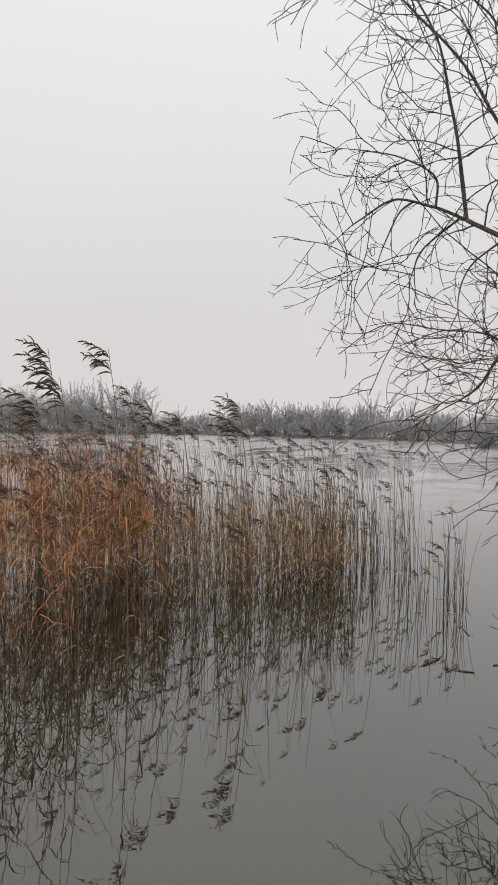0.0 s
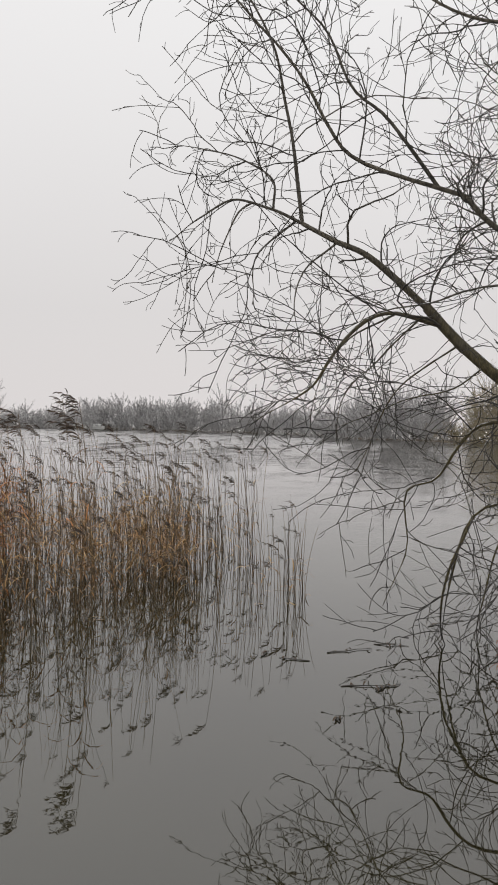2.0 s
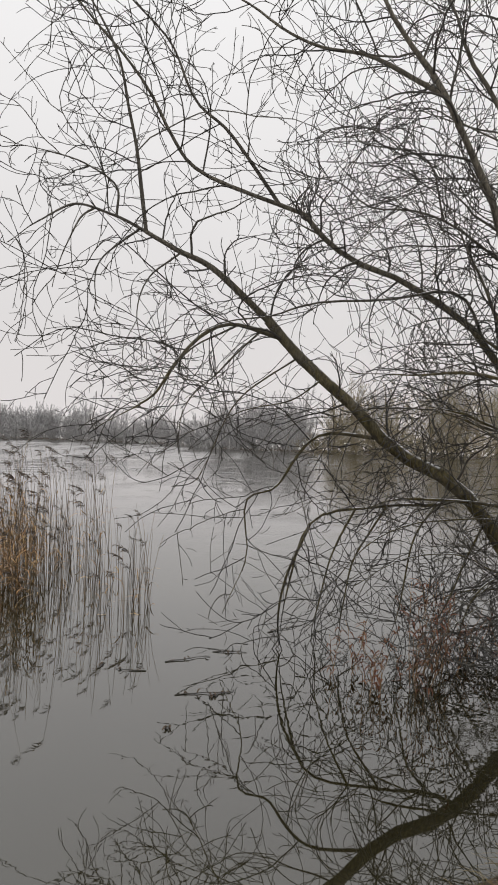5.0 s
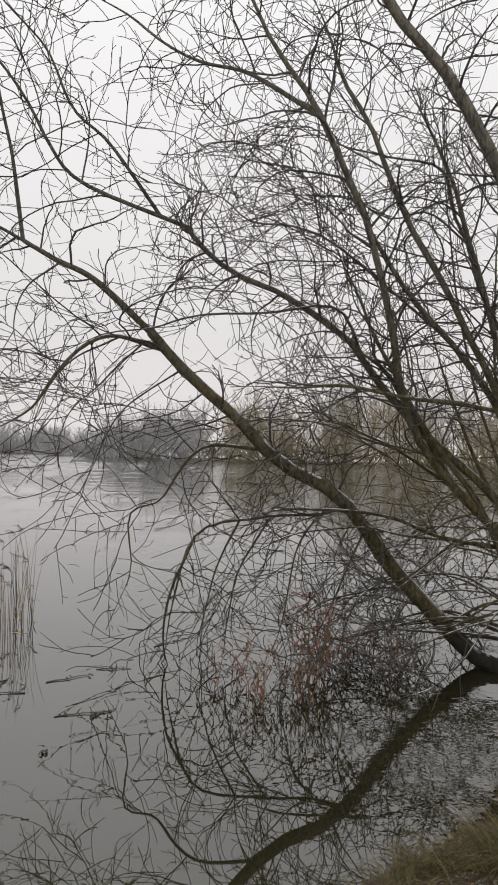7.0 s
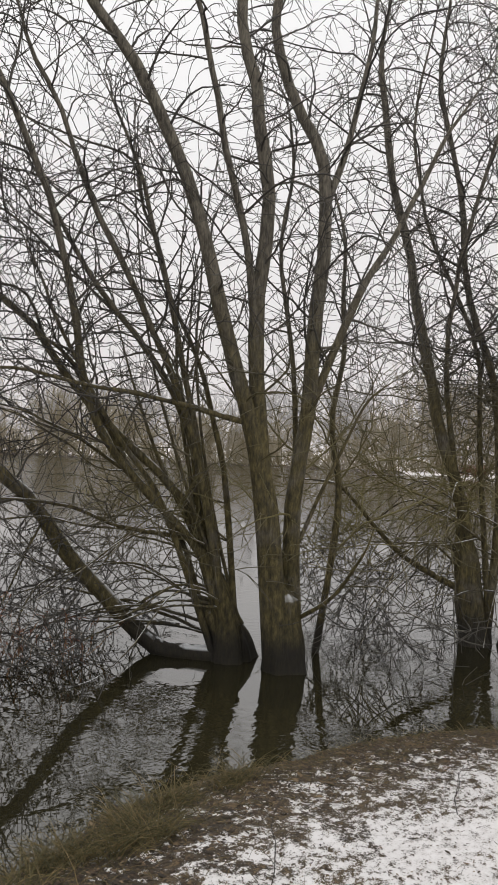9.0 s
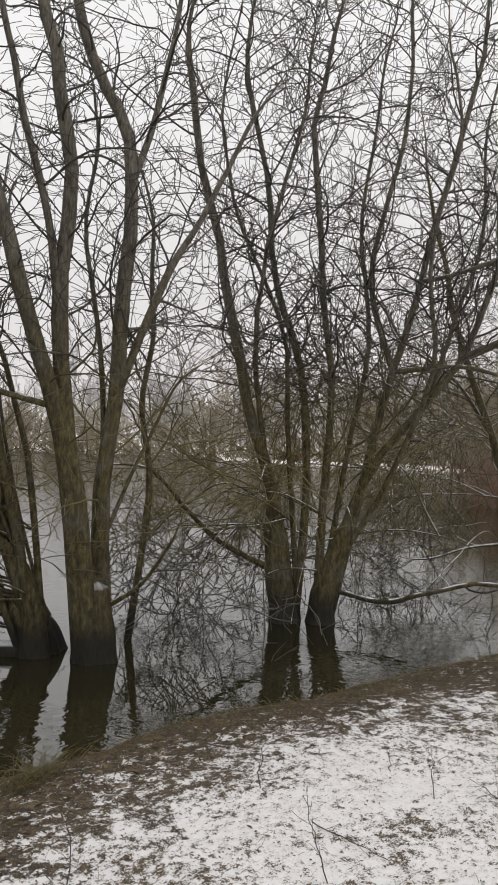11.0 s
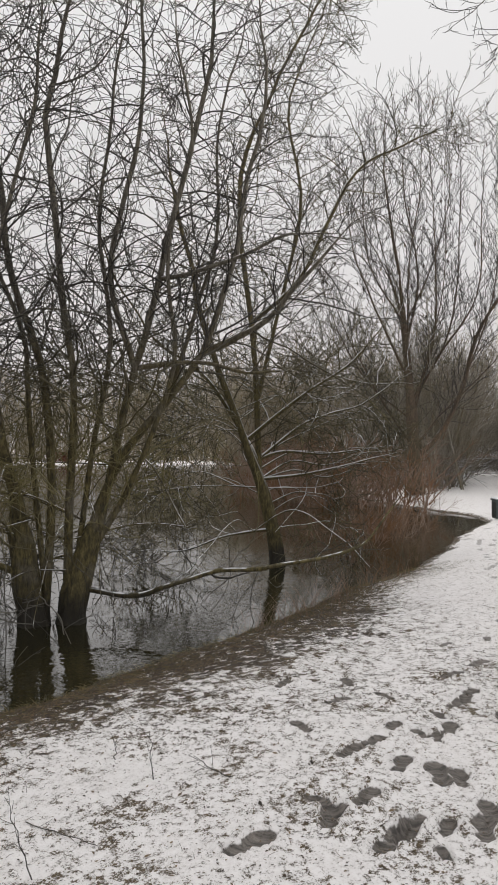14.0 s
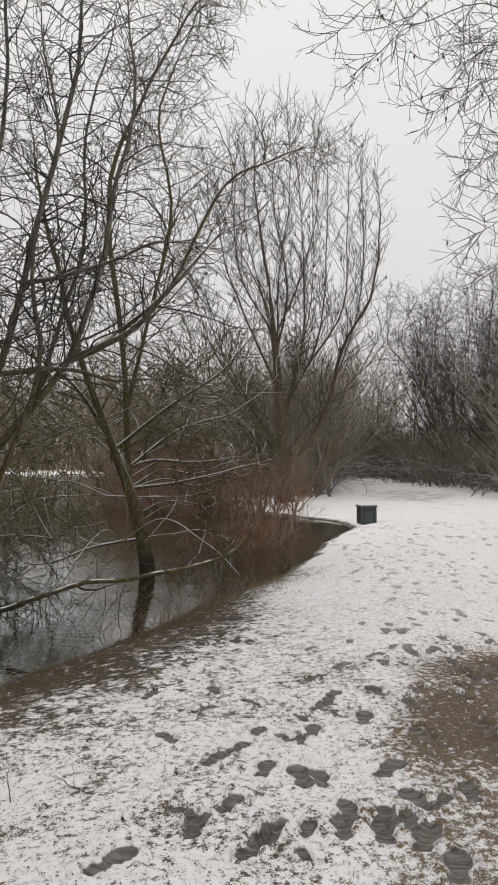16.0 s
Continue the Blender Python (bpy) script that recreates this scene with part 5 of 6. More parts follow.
thicket("brown_shrub", "rust-brown twiggy shrubs crowding the water's edge", "shrub", along([(24.48, 0.74), (26.03, 2.19), (29.07, 3.49), (34.14, 5.32)], 150, 28, 0.9), 38, (0.9, 2.9), 5, M_RUST, 0.006, 0.35, sub=2.6, subl=(0.4, 1.4), sub2=1.8, thick=0.02)
thicket("brown_shrub", "rust-brown twiggy shrub standing in the flooded edge", "shrub", along([(15.58, 0.83), (17.47, 0.47), (19.55, 0.00), (21.46, 0.14)], 26, 281, 0.35), 282, (0.7, 1.9), 4, M_RUST, 0.0032, 0.35, sub=4.5, subl=(0.25, 0.8), sub2=4.0, thick=0.010)
thicket("brown_shrub", "olive-brown leafless shrubs on the spit behind the inlet", "shrub", along([(34.14, 5.32), (46.20, 7.02), (62.27, 8.99)], 110, 29, 1.4), 39, (3.4, 8.0), 4, M_OLIVE, 0.010, 0.3, sub=2.2, subl=(0.6, 2.0), sub2=1.2, thick=0.04)
thicket("hedge_thicket", "dense bare thicket with snow on its twigs at the path's end", "thicket", along([(29.92, -1.14), (35.96, -0.14), (43.93, -1.21), (49.88, -2.80), (53.78, -5.74)], 120, 30, 0.9), 40, (4.5, 8.4), 4, M_HEDGE, 0.008, 0.3, sub=2.8, subl=(0.6, 2.0), sub2=2.6, thick=0.04)
thicket("hedge_thicket", "tall dark leafless thicket dusted with snow beside the path", "thicket", along([(53.76, -6.24), (43.71, -7.70), (36.66, -9.17), (30.63, -9.97), (25.60, -10.80)], 90, 41, 1.0), 42, (3.2, 6.4), 4, M_HEDGE, 0.008, 0.42, sub=3.2, subl=(0.6, 2.0), sub2=2.5, thick=0.06)


# ---- reeds ----
def reed_lot(rs, foot, tall, lean=0.13):
    """Stems, leaves and drooping plumes for many reeds."""
    n, k = len(foot), 7
    f = np.linspace(0, 1, k)
    tilt = rs.normal(size=(n, 2)) * lean + np.array([-0.02, 0])
    bow = rs.normal(size=(n, 2)) * 0.06 + np.array([-0.02, 0.0])
    stems = np.empty((n, k, 3))
    stems[:, :, :2] = foot[:, None] + tall[:, None, None] * (tilt[:, None] * f[None, :, None] + bow[:, None] * f[None, :, None] ** 3)
    stems[:, :, 2] = -0.12 + (tall[:, None] + 0.12) * f[None]
    sr = rs.uniform(0.0026, 0.0042, n)[:, None] * (1 - 0.55 * f[None])
    return stems, sr


def plume_lot(rs, tops, ways, size):
    """One-sided nodding plumes, each of a dozen tufts that curve over and hang."""
    n, tufts, k = len(tops), 17, 4
    side = np.array([-1.0, -0.15, 0.0])
    out, rad = [], []
    for j in range(tufts):
        u = j / (tufts - 1)
        nod = 0.9 * size * u * u
        start = tops + ways * ((u - 0.45) * size)[:, None] + np.array([-1.0, 0.0, -0.35]) * nod[:, None]
        length = size * (0.85 - 0.55 * u) * rs.uniform(0.6, 1.2, n)
        way = unit(ways * 0.5 + side * rs.uniform(0.5, 1.1, (n, 1)) + rs.normal(size=(n, 3)) * 0.32)
        p = np.empty((n, k, 3))
        p[:, 0] = start
        for i in range(1, k):
            p[:, i] = p[:, i - 1] + way * (length / (k - 1))[:, None]
            way = unit(way + np.array([-0.10, -0.02, -0.50]))
        out.append(p)
        prof = np.array([0.3, 1.0, 0.85, 0.15])
        rad.append(rs.uniform(0.004, 0.0072, n)[:, None] * prof[None] * (size / 0.2)[:, None])
    return np.concatenate(out), np.concatenate(rad)


def leaf_lot(rs, stems, per, lengths, low, high, wide=0.006, droop=0.5):
    """Long curved blades that spring from the stems."""
    n = len(stems)
    own = rs.randint(0, n, int(n * per))
    u = rs.uniform(low, high, len(own)) * (stems.shape[1] - 1)
    i = np.minimum(u.astype(int), stems.shape[1] - 2)
    f = (u - i)[:, None]
    p0 = stems[own, i] * (1 - f) + stems[own, i + 1] * f
    az = rs.uniform(0, 2 * np.pi, len(own))
    way = unit(np.stack([0.6 * np.cos(az) - 0.15, 0.6 * np.sin(az), rs.uniform(0.3, 1.2, len(own))], -1))
    length, k = rs.uniform(*lengths, len(own)), 5
    p = np.empty((len(own), k, 3))
    p[:, 0] = p0
    for j in range(1, k):
        p[:, j] = p[:, j - 1] + way * (length / (k - 1))[:, None]
        way = unit(way + np.array([0, 0, -droop]) * rs.uniform(0.3, 1.6, (len(own), 1)))
    p[:, :, 2] = np.maximum(p[:, :, 2], 0.004)
    across = unit(np.stack([-np.sin(az), np.cos(az), rs.uniform(-0.4, 0.4, len(own))], -1))
    w = wide * np.array([0.5, 1.0, 0.9, 0.6, 0.08])
    a, b = p - across[:, None] * w[None, :, None], p + across[:, None] * w[None, :, None]
    c = p + np.array([0, 0, 0.0016])
    verts = np.stack([a, c, b], 2).reshape(-1, 3)
    m, j, s = np.meshgrid(np.arange(len(own)), np.arange(k - 1), np.arange(2), indexing="ij")
    q = m * k * 3 + j * 3 + s
    faces = np.stack([q, q + 1, q + 4, q + 3], -1).reshape(-1, 4)
    return verts, faces


def reed_feet(rs, count, corners, clump=0.12, depth=0.45):
    """Feet in a band between a near and a far edge line."""
    near, far = np.array(corners[0], float), np.array(corners[1], float)
    t, d = rs.uniform(0, len(near) - 1, count), rs.uniform(0, 1, count)
    d = d ** depth
    i = np.minimum(t.astype(int), len(near) - 2)
    f = (t - i)[:, None]
    a, b = near[i] * (1 - f) + near[i + 1] * f, far[i] * (1 - f) + far[i + 1] * f
    p = a * (1 - d[:, None]) + b * d[:, None]
    keep = waves(p[:, 0], p[:, 1], 5.0, 17) + rs.uniform(-0.5, 0.7, count) > -0.1
    return p[keep] + rs.normal(size=(keep.sum(), 2)) * clump * 0.4


def reed_bed(label, seed, count, corners, tall, leaves, plumes, leaf_len=(0.2, 0.5), low=0.1, high=0.75, leaf_mat=None, depth=0.6, lean=0.085):
    rs = np.random.RandomState(seed)
    foot = reed_feet(rs, count, corners, 0.12, depth)
    h = rs.uniform(*tall, len(foot)) * (1 - 0.35 * (rs.uniform(size=len(foot)) < 0.3) * rs.uniform(0.3, 1, len(foot)))
    bed = tagged(new("reed_bed"), label, "reeds", kind="stuff")
    stems, sr = reed_lot(rs, foot, h, lean)
    v, f = tubes(stems, sr, 3)
    shape("stems", v, f, M_REED, bed, kind="stuff")
    if leaves:
        v, f = leaf_lot(rs, stems, leaves, leaf_len, low, high)
        shape("leaves", v, f, leaf_mat or M_REED_LEAF, bed, kind="stuff")
    has = rs.uniform(size=len(foot)) < plumes
    tops, ways = stems[has, -1], unit(stems[has, -1] - stems[has, -2])
    p, r = plume_lot(rs, tops, ways, rs.uniform(0.07, 0.16, len(tops)))
    v, f = tubes(p, r, 3)
    shape("plumes", v, f, M_PLUME, bed, kind="stuff")


reed_bed("dense rust-brown dry reeds with nodding plumes in the shallows", 51, 980, ([(-2.4, 4.8), (-1.6, 5.0), (-1.2, 5.4), (-0.75, 6.2)], [(-5.0, 13.0), (-3.6, 13.0), (-2.2, 13.0), (-1.0, 12.4)]), (1.15, 2.03), 6.5, 0.30, (0.2, 0.5), 0.25, 0.9)
reed_bed("brown dry reeds with a fringe of dark plumes", 55, 420, ([(-1.6, 7.6), (-1.1, 7.4), (-0.4, 7.6)], [(-3.0, 13.0), (-1.5, 13.0), (-0.4, 12.8)]), (0.9, 1.9), 6.0, 0.28, (0.15, 0.45), 0.2, 0.75)
reed_bed("tan dry reeds standing in still water with drooping plumes", 52, 800, ([(-0.6, 7.7), (0.0, 7.9), (0.7, 8.2), (1.5, 8.6)], [(-0.6, 13.0), (0.4, 13.0), (1.2, 12.6), (2.0, 12.0)]), (0.7, 1.86), 4.0, 0.24, (0.12, 0.4), 0.15, 0.65, M_REED_TAN, 0.8, 0.1)
reed_bed("sparse thin reeds at the open edge of the reed bed", 53, 250, ([(1.2, 8.7), (1.6, 8.9), (2.0, 9.3), (2.7, 9.8)], [(1.5, 12.6), (1.9, 12.4), (2.3, 12.0), (2.9, 11.8)]), (0.5, 1.7), 0.8, 0.22, (0.12, 0.3), 0.1, 0.75, M_REED_TAN)
reed_bed("thin clump of short reeds apart from the bed", 56, 44, ([(2.1, 7.9), (2.5, 8.0), (2.75, 8.2)], [(2.2, 8.6), (2.6, 8.8), (2.9, 9.0)]), (0.35, 1.2), 0.6, 0.08, (0.1, 0.25), 0.1, 0.75, M_REED_TAN)
reed_bed("scattered short reed stalks rising from open water", 54, 46, ([(-0.9, 5.6), (0.0, 7.0), (1.2, 7.6), (2.2, 7.9)], [(-0.4, 6.6), (0.4, 7.8), (1.6, 8.4), (3.0, 9.4)]), (0.3, 1.2), 1.0, 0.3, (0.1, 0.25), 0.1, 0.75, M_REED_TAN)
reed_bed("broken reeds leaning across each other in the shallows", 57, 60, ([(-1.5, 5.0), (-0.9, 5.4), (-0.4, 6.6), (0.8, 8.0)], [(-1.2, 6.6), (-0.6, 7.2), (0.2, 8.6), (1.4, 9.4)]), (0.7, 1.6), 1.5, 0.3, (0.15, 0.35), 0.2, 0.9, M_REED_LEAF, 0.6, 0.45)


def tall_reed(foot, tall, bow, size, seed):
    rs = np.random.RandomState(seed)
    reed = thing("reed", "tall dry reed with a dark plume nodding above the bed", "reed", "tall reeds above the bed", at=(*foot, 0))
    k = 10
    f = np.linspace(0, 1, k)
    p = np.stack([bow * tall * f**2.2, 0.02 * tall * np.sin(3 * f), -0.1 + (tall + 0.1) * f], -1)[None]
    v, fc = tubes(p, (0.0045 * (1 - 0.55 * f))[None], 6)
    stem = shape("stem", v, fc, M_REED, reed)
    way = unit(p[:, -1] - p[:, -2])
    for lot in range(2):
        q, r = plume_lot(rs, p[:, -1] - way * 0.10 * lot, way, np.array([size]))
        v, fc = tubes(q, r, 4)
        shape("plume", v, fc, M_PLUME, stem)
    for _ in range(3):
        v, fc = leaf_lot(rs, p, 1, (0.25, 0.45), 0.4, 0.8, 0.008)
        shape("leaf", v, fc, M_REED_LEAF, stem)


for n, (x, y, tall, size) in enumerate([(-0.80, 5.75, 2.40, 0.20), (-0.74, 5.8, 2.2, 0.24), (-0.40, 5.9, 2.42, 0.19), (-0.42, 6.9, 2.17, 0.13), (0.5, 8.0, 2.12, 0.2),
                                         (0.46, 8.1, 1.92, 0.24), (-0.3, 7.4, 2.03, 0.18), (-1.0, 6.1, 2.05, 0.24), (-1.3, 6.2, 2.0, 0.24), (0.34, 8.1, 2.1, 0.11), (-0.05, 7.7, 1.95, 0.18)]):
    tall_reed((x, y), tall, -0.07, size, 60 + n)


# ---- the litter bin ----
def litter_bin(x, y, turn):
    z = ground_z(x, y) - 0.02
    b = thing("litter_bin", "square green-grey metal litter bin with a snowy lid", "litter bin", at=(x, y, z))
    b.rotation_euler, b.scale = (0, 0, radians(turn)), (0.78, 0.78, 0.76)
    bm = bmesh.new()
    box(bm, (0, 0, 0.31), (0.50, 0.50, 0.56), 0.02)
    body = part("body", bm, M_BIN, b)
    bm = bmesh.new()
    box(bm, (0, 0, 0.60), (0.56, 0.56, 0.06), 0.012)
    lid = part("lid", bm, M_BIN, b)
    bm = bmesh.new()
    box(bm, (0, 0, 0.645), (0.53, 0.53, 0.05), 0.02)
    part("snow_cap", bm, M_SNOW, lid, "thin cap of snow")
    for s in (-1, 1):
        bm = bmesh.new()
        box(bm, (-0.254, s * 0.16, 0.30), (0.02, 0.05, 0.5), 0.004)
        part("corner_rib", bm, M_BIN_DARK, body)
        bm = bmesh.new()
        box(bm, (0, s * 0.255, 0.31), (0.42, 0.014, 0.46), 0.004)
        part("side_panel", bm, M_BIN_DARK, body, "nearly black side panel")
    bm = bmesh.new()
    box(bm, (-0.256, 0, 0.50), (0.016, 0.24, 0.07), 0.004)
    part("slot", bm, M_BIN_DARK, body)


litter_bin(20.48, -2.35, 10)


# ---- far shore things ----
def small_boat(x, y, turn, size=1.0):
    b = thing("cabin_boat", "small white cabin boat lying at the far shore", "boat", at=(x, y, 0.05))
    b.rotation_euler, b.scale = (0, 0, radians(turn)), (size, size, size)
    f = np.linspace(-1, 1, 15)
    verts = []
    for u in f:
        w = 0.85 * (1 - max(u, 0) ** 2.2) + 0.02
        for yy, zz in ((-w, 0.75 + 0.15 * u * u), (-0.75 * w, 0.05), (0, -0.1), (0.75 * w, 0.05), (w, 0.75 + 0.15 * u * u)):
            verts.append((2.3 * u, yy, zz))
    faces = [(i * 5 + j, i * 5 + (j + 1) % 5, (i + 1) * 5 + (j + 1) % 5, (i + 1) * 5 + j) for i in range(14) for j in range(5)]
    shape("hull", verts, faces, M_WHITE, b, smooth=False)
    bm = bmesh.new()
    box(bm, (0.1, 0, 1.1), (1.9, 1.2, 0.7), 0.12)
    cabin = part("cabin", bm, M_WHITE, b)
    for s in (-1, 1):
        bm = bmesh.new()
        box(bm, (0.1, s * 0.605, 1.18), (0.9, 0.02, 0.18), 0.008)
        part("window", bm, M_GLASS, cabin)


small_boat(-4.9, 180.6, 8, 0.9)
small_boat(-0.6, 178.0, -12, 0.8)
small_boat(31.0, 132.6, 150, 0.42)


# ---- plants and litter on the bank ----
def blades(rs, foot, lengths, wide, mat, name, label, category, spread=0.5, droop=0.25):
    n, k = len(foot), 4
    z = height(foot[:, 0], foot[:, 1])[0]
    az = rs.uniform(0, 2 * np.pi, n)
    way = unit(np.stack([spread * np.cos(az), spread * np.sin(az), np.ones(n)], -1))
    length = rs.uniform(*lengths, n)
    p = np.empty((n, k, 3))
    p[:, 0] = np.stack([foot[:, 0], foot[:, 1], z - 0.01], -1)
    for j in range(1, k):
        p[:, j] = p[:, j - 1] + way * (length / (k - 1))[:, None]
        way = unit(way + np.stack([0.3 * np.cos(az), 0.3 * np.sin(az), -droop * rs.uniform(0, 2, n)], -1))
    r = wide * np.array([1.0, 0.9, 0.6, 0.15])[None] * rs.uniform(0.6, 1.2, (n, 1))
    v, f = tubes(p, r, 3)
    ob = shape(name, v, f, mat)
    return tagged(ob, label, category, kind="stuff")


rs = np.random.RandomState(70)
tuft = np.array([[3.48, 2.62], [3.60, 2.58], [3.30, 2.72], [3.20, 2.80], [3.95, 2.82], [3.72, 2.85], [4.35, 2.78], [2.9, 2.60]])
foot = np.repeat(tuft, 190, axis=0) + rs.normal(size=(8 * 190, 2)) * np.array([0.09, 0.05])
blades(rs, foot, (0.08, 0.28), 0.0022, M_GRASS, "grass_tuft", "tussock of yellow-green winter grass at the water's edge", "grass", 0.7, 0.35)
t = rs.uniform(2.4, 13, 9000)
edge_y = np.interp(t, [p[0] for p in SHORE[4:]], [p[1] for p in SHORE[4:]])
foot = np.stack([t, edge_y - np.abs(rs.normal(size=len(t))) * 0.45 + 0.05], -1)
blades(rs, foot, (0.03, 0.13), 0.0016, M_GRASS, "grass", "short flattened dead grass along the muddy water's edge", "grass", 1.4, 0.3)
foot = np.stack([rs.uniform(3, 11, 2600), rs.uniform(-2.5, 2.2, 2600)], -1)
foot = foot[inland(foot[:, 0], foot[:, 1]) > 0.5]
blades(rs, foot, (0.015, 0.06), 0.0014, M_LITTER, "grass_stubble", "dark grass stubble poking through thin snow", "grass", 0.9, 0.2)


foot = np.stack([rs.uniform(8.6, 12.2, 190), np.zeros(190)], -1)
foot[:, 1] = np.interp(foot[:, 0], [p[0] for p in SHORE[4:]], [p[1] for p in SHORE[4:]]) - np.abs(rs.normal(size=190)) * 0.28
blades(rs, foot, (0.12, 0.5), 0.0022, M_RUST, "dead_stalks", "thin dead plant stalks along the snowy water's edge", "weeds", 0.35, 0.12)


def leaf_litter(seed, count, label):
    """Small curled dead leaves lying on the bank."""
    rs = np.random.RandomState(seed)
    x = rs.uniform(2.6, 12.5, count)
    edge_y = np.interp(x, [p[0] for p in SHORE[4:]], [p[1] for p in SHORE[4:]])
    far = np.where(rs.uniform(size=count) < 0.55, np.abs(rs.normal(size=count)) * np.interp(x, [2, 6, 7.2, 8.8, 10], [0.5, 0.5, 0.95, 0.95, 0.4]), rs.uniform(0, 3.6, count) ** 1.0)
    y = edge_y - far
    z = height(x, y)[0]
    a, size = rs.uniform(0, 2 * np.pi, count), np.where(far < 0.9, rs.uniform(0.006, 0.016, count), rs.uniform(0.004, 0.010, count)) * np.where(rs.uniform(size=count) < 0.03, 2.0, 1.0)
    verts = []
    for u, w, h in ((-1, 0, 0.0), (-0.2, -0.5, 0.25), (-0.2, 0.5, 0.3), (0.4, -0.4, 0.3), (0.4, 0.4, 0.2), (1.1, 0, 0.45)):
        lx, ly = size * u, size * w * rs.uniform(0.6, 1.1, count)
        verts.append(np.stack([x + lx * np.cos(a) - ly * np.sin(a), y + lx * np.sin(a) + ly * np.cos(a), z + 0.004 + size * h * rs.uniform(0.1, 1.2, count)], -1))
    verts = np.stack(verts, 1).reshape(-1, 3)
    tri = np.array([(0, 1, 2), (1, 3, 2), (2, 3, 4), (3, 5, 4)])
    faces = (np.arange(count)[:, None, None] * 6 + tri[None]).reshape(-1, 3)
    return tagged(shape("leaf_litter", verts, faces, M_LITTER), label, "leaf litter", kind="stuff")


leaf_litter(71, 30000, "small dark dead leaves scattered over snow and mud")


def stick(x, y, turn, length, seed, lift=0.0, rise=0.0):
    rs = np.random.RandomState(seed)
    z = max(ground_z(x, y), 0.0) + 0.006 + lift
    s = thing("fallen_twig", "thin dark fallen twig lying on snow", "twig", "twigs on the bank", at=(x, y, z))
    k = 8
    f = np.linspace(0, 1, k)
    c, n = math.cos(radians(turn)), math.sin(radians(turn))
    p = np.stack([length * f * c, length * f * n, rise * f + 0.0 * f], -1) + rs.normal(size=(k, 3)) * 0.008 * np.array([1, 1, 0.2])
    v, fc = tubes(p[None], (0.0028 * (1 - 0.6 * f))[None], 5)
    stalk = shape("stalk", v, fc, M_TWIG, s)
    q, r = grow(rs, p[None], (0.0028 * (1 - 0.6 * f))[None], 7.0 / max(length, 0.3), (0.05, 0.16), 5, (25, 60), 0.4, 0.1, 0.08, (0.2, 0.9), 0.6, 0.001, None, None)
    for j in range(len(q)):
        v, fc = tubes(q[j : j + 1], r[j : j + 1], 3)
        shape("side_shoot", v, fc, M_TWIG, stalk)


for n, (x, y, turn, length, rise) in enumerate([(5.06, 0.51, 60, 0.30, 0.03), (5.23, 1.18, 20, 0.22, 0.02), (4.49, 1.30, 250, 0.45, 0.02), (4.07, 1.05, 80, 0.10, 0.30), (5.00, 0.89, 30, 0.05, 0.22),
                                                  (3.55, 1.83, 40, 0.06, 0.35), (4.70, 1.65, 10, 0.05, 0.25), (6.18, 1.05, 120, 0.35, 0.05), (7.37, 0.71, 30, 0.4, 0.06), (8.16, 0.28, 80, 0.25, 0.2)]):
    stick(x, y, turn, length, 80 + n, 0.0, rise)


def drowned_shrub(x, y, tall, seed, mat, label, stems=9):
    rs = np.random.RandomState(seed)
    s = thing("drowned_plant", label, "plant", "plants standing in the water", at=(x, y, 0))
    k = 8
    f = np.linspace(0, 1, k)
    p = np.zeros((stems, k, 3))
    way = rs.normal(size=(stems, 2)) * 0.25
    p[:, :, :2] = rs.normal(size=(stems, 1, 2)) * 0.12 + way[:, None] * f[None, :, None] * tall + rs.normal(size=(stems, k, 2)) * 0.01
    p[:, :, 2] = -0.1 + (tall * rs.uniform(0.5, 1.0, (stems, 1)) + 0.1) * f[None]
    r = 0.004 * (1 - 0.6 * f)[None] * np.ones((stems, 1))
    for j in range(stems):
        v, fc = tubes(p[j : j + 1], r[j : j + 1], 5)
        shape("stem", v, fc, mat, s)
    v, fc = leaf_lot(rs, p, 9, (0.06, 0.16), 0.2, 1.0, 0.007, 0.7)
    shape("leaves", v, fc, M_TWIG_RED, s, kind="stuff")


for n, (x, y, tall) in enumerate([(3.75, 5.5, 0.55), (3.85, 5.2, 0.5), (4.35, 5.55, 0.8), (4.6, 5.7, 0.75), (4.85, 5.8, 0.6), (5.3, 5.6, 0.5)]):
    drowned_shrub(x, y, tall, 90 + n, M_BUSH, "rust-brown dead plant stems standing in shallow water")


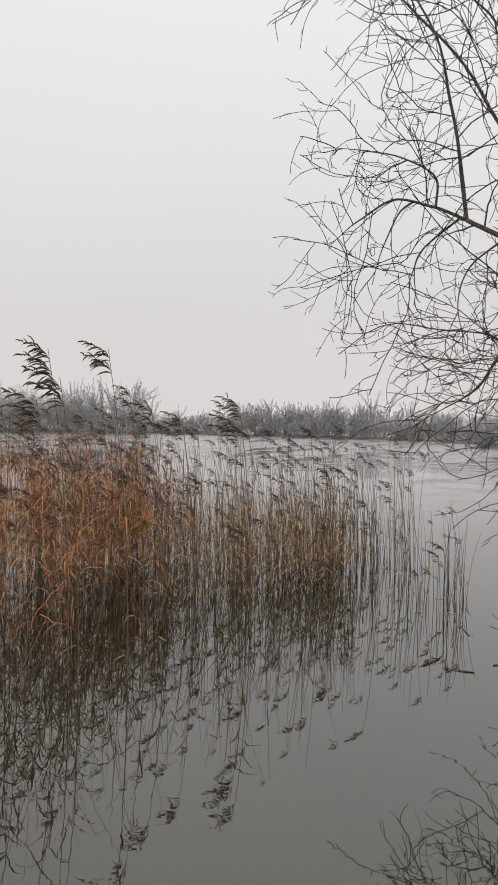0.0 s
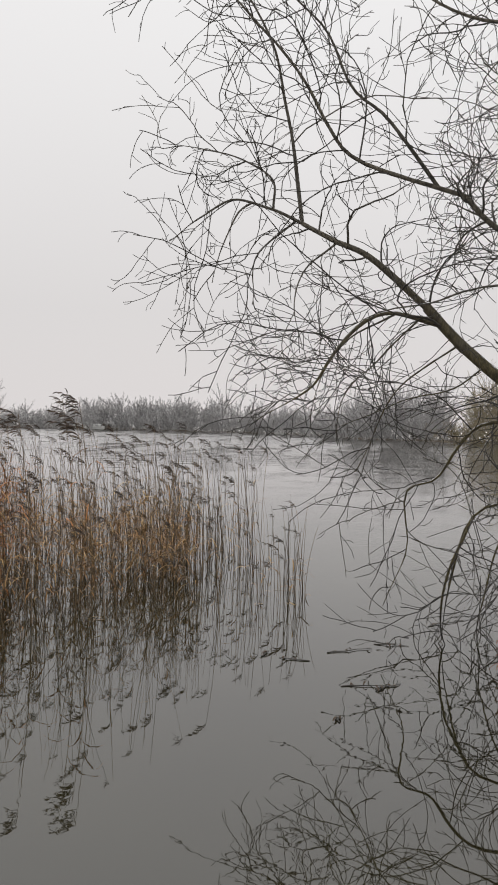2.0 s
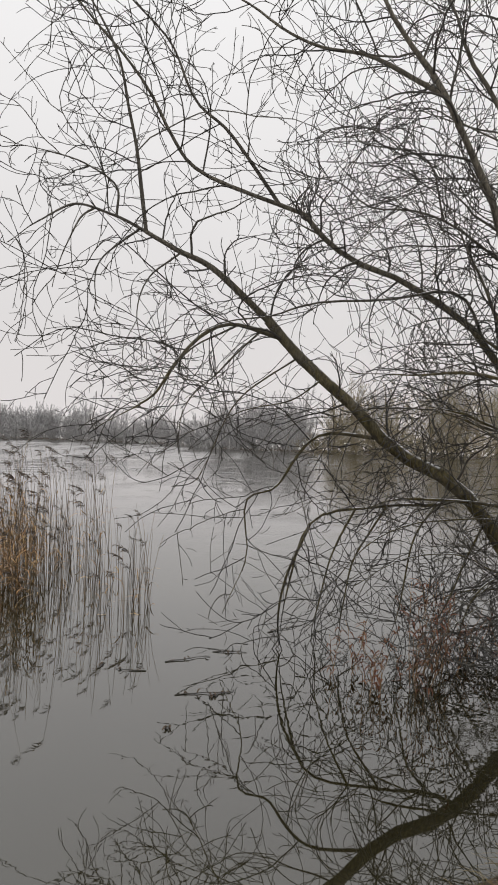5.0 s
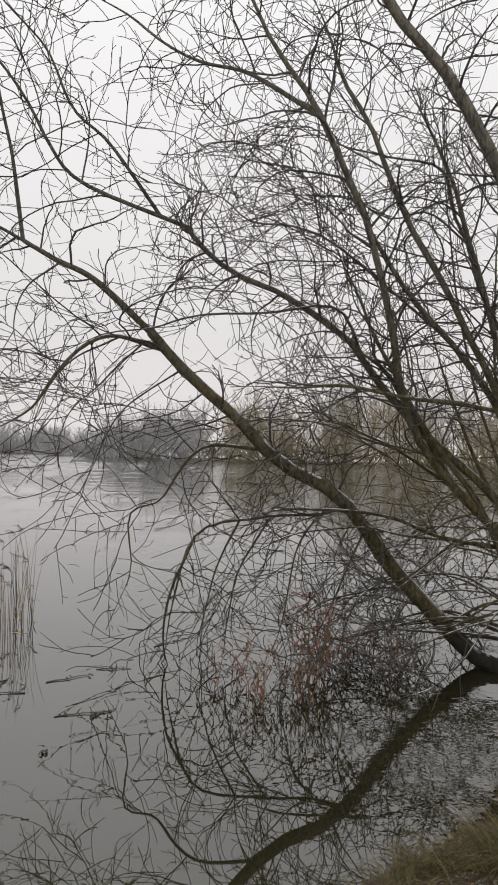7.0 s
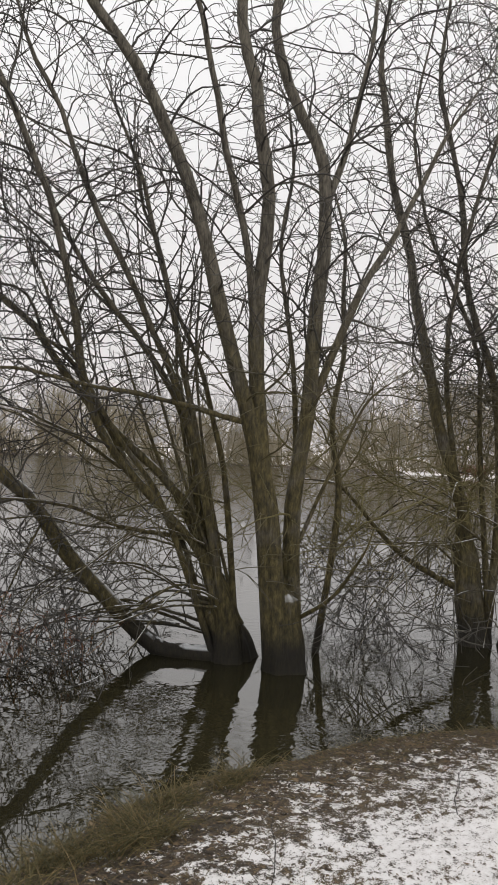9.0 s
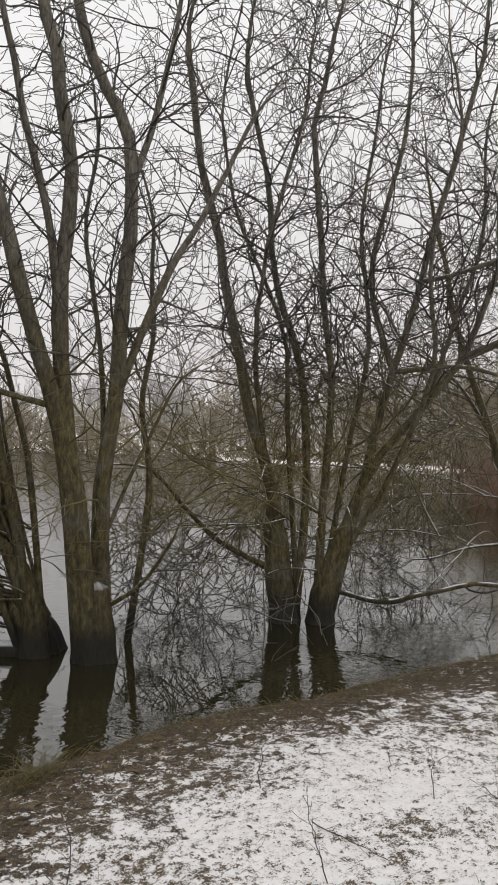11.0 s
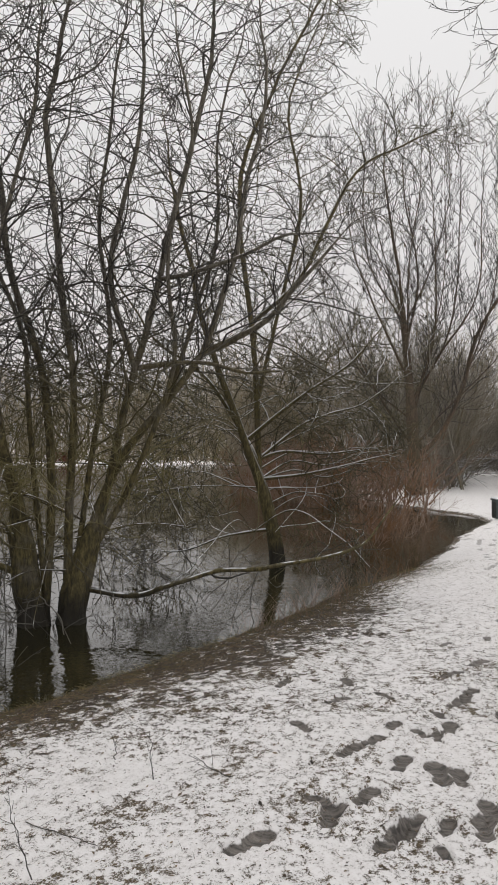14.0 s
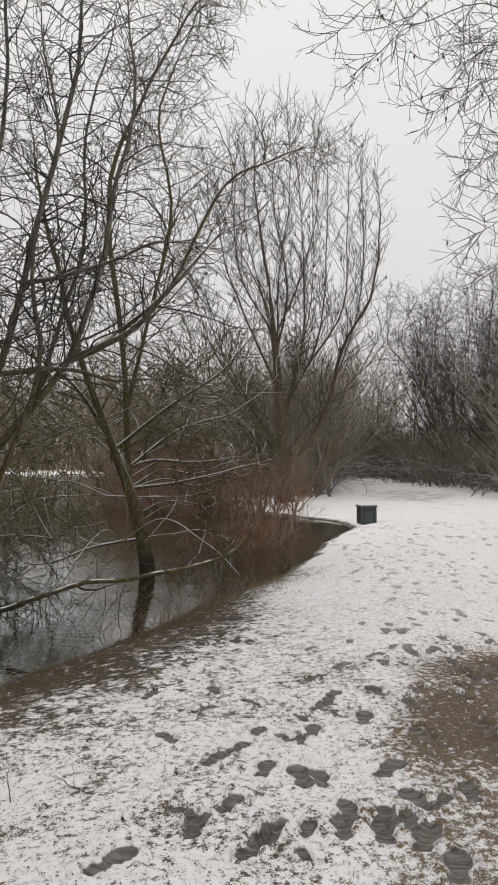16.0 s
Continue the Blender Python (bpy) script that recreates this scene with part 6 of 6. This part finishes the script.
def floating_twig(x, y, turn, length, seed):
    rs = np.random.RandomState(seed)
    s = thing("floating_debris", "dark twig and dead leaves floating on the lake", "debris", "debris on the water", at=(x, y, 0))
    k = 7
    f = np.linspace(0, 1, k)
    c, n = math.cos(radians(turn)), math.sin(radians(turn))
    p = np.stack([length * f * c, length * f * n, 0.003 + 0.005 * np.sin(3 * f)], -1) + rs.normal(size=(k, 3)) * 0.01 * np.array([1, 1, 0.1])
    v, fc = tubes(p[None], (0.005 * (1 - 0.5 * f))[None], 5)
    shape("stalk", v, fc, M_TWIG, s)
    for _ in range(5):
        v, fc = leaf_lot(rs, p[None], 1, (0.03, 0.08), 0.1, 0.9, 0.008, 0.9)
        shape("leaf", v, fc, M_LITTER, s)


for n, (x, y, turn, length) in enumerate([(2.45, 6.4, 10, 0.4), (2.2, 6.2, 150, 0.25), (2.5, 5.45, 30, 0.3), (1.88, 6.38, 60, 0.15), (2.3, 5.6, -10, 0.4), (2.08, 4.94, 80, 0.08), (3.6, 7.1, 20, 0.5), (2.9, 6.6, -20, 0.3)]):
    floating_twig(x, y, turn, length, 100 + n)


# ---- dead leaves still hanging ----
def hanging_leaves(tree, seed, count, spots, size):
    """Curled dead leaves left on a tree's twigs; spots: (n, k, 3) shoots to hang them from."""
    rs = np.random.RandomState(seed)
    own = rs.randint(0, len(spots), count)
    at = spots[own, rs.randint(1, spots.shape[1], count)]
    a = rs.uniform(0, 2 * np.pi, count)
    s = rs.uniform(0.6, 1.2, count) * size
    verts = []
    for u, w in ((0, 0), (0.35, -0.32), (0.4, 0.32), (0.8, -0.25), (0.8, 0.25), (1.25, 0.0)):
        verts.append(at + np.stack([s * w * np.cos(a) + 0.2 * s * u, s * w * np.sin(a), -s * u], -1))
    verts = np.stack(verts, 1).reshape(-1, 3)
    tri = np.array([(0, 1, 2), (1, 3, 2), (2, 3, 4), (3, 5, 4)])
    faces = (np.arange(count)[:, None, None] * 6 + tri[None]).reshape(-1, 3)
    shape("dead_leaves", verts, faces, M_LITTER, tree, kind="stuff")


hanging_leaves(alder, 401, 160, alder_twigs, 0.10)
hanging_leaves(overhang, 402, 110, overhang_twigs, 0.024)
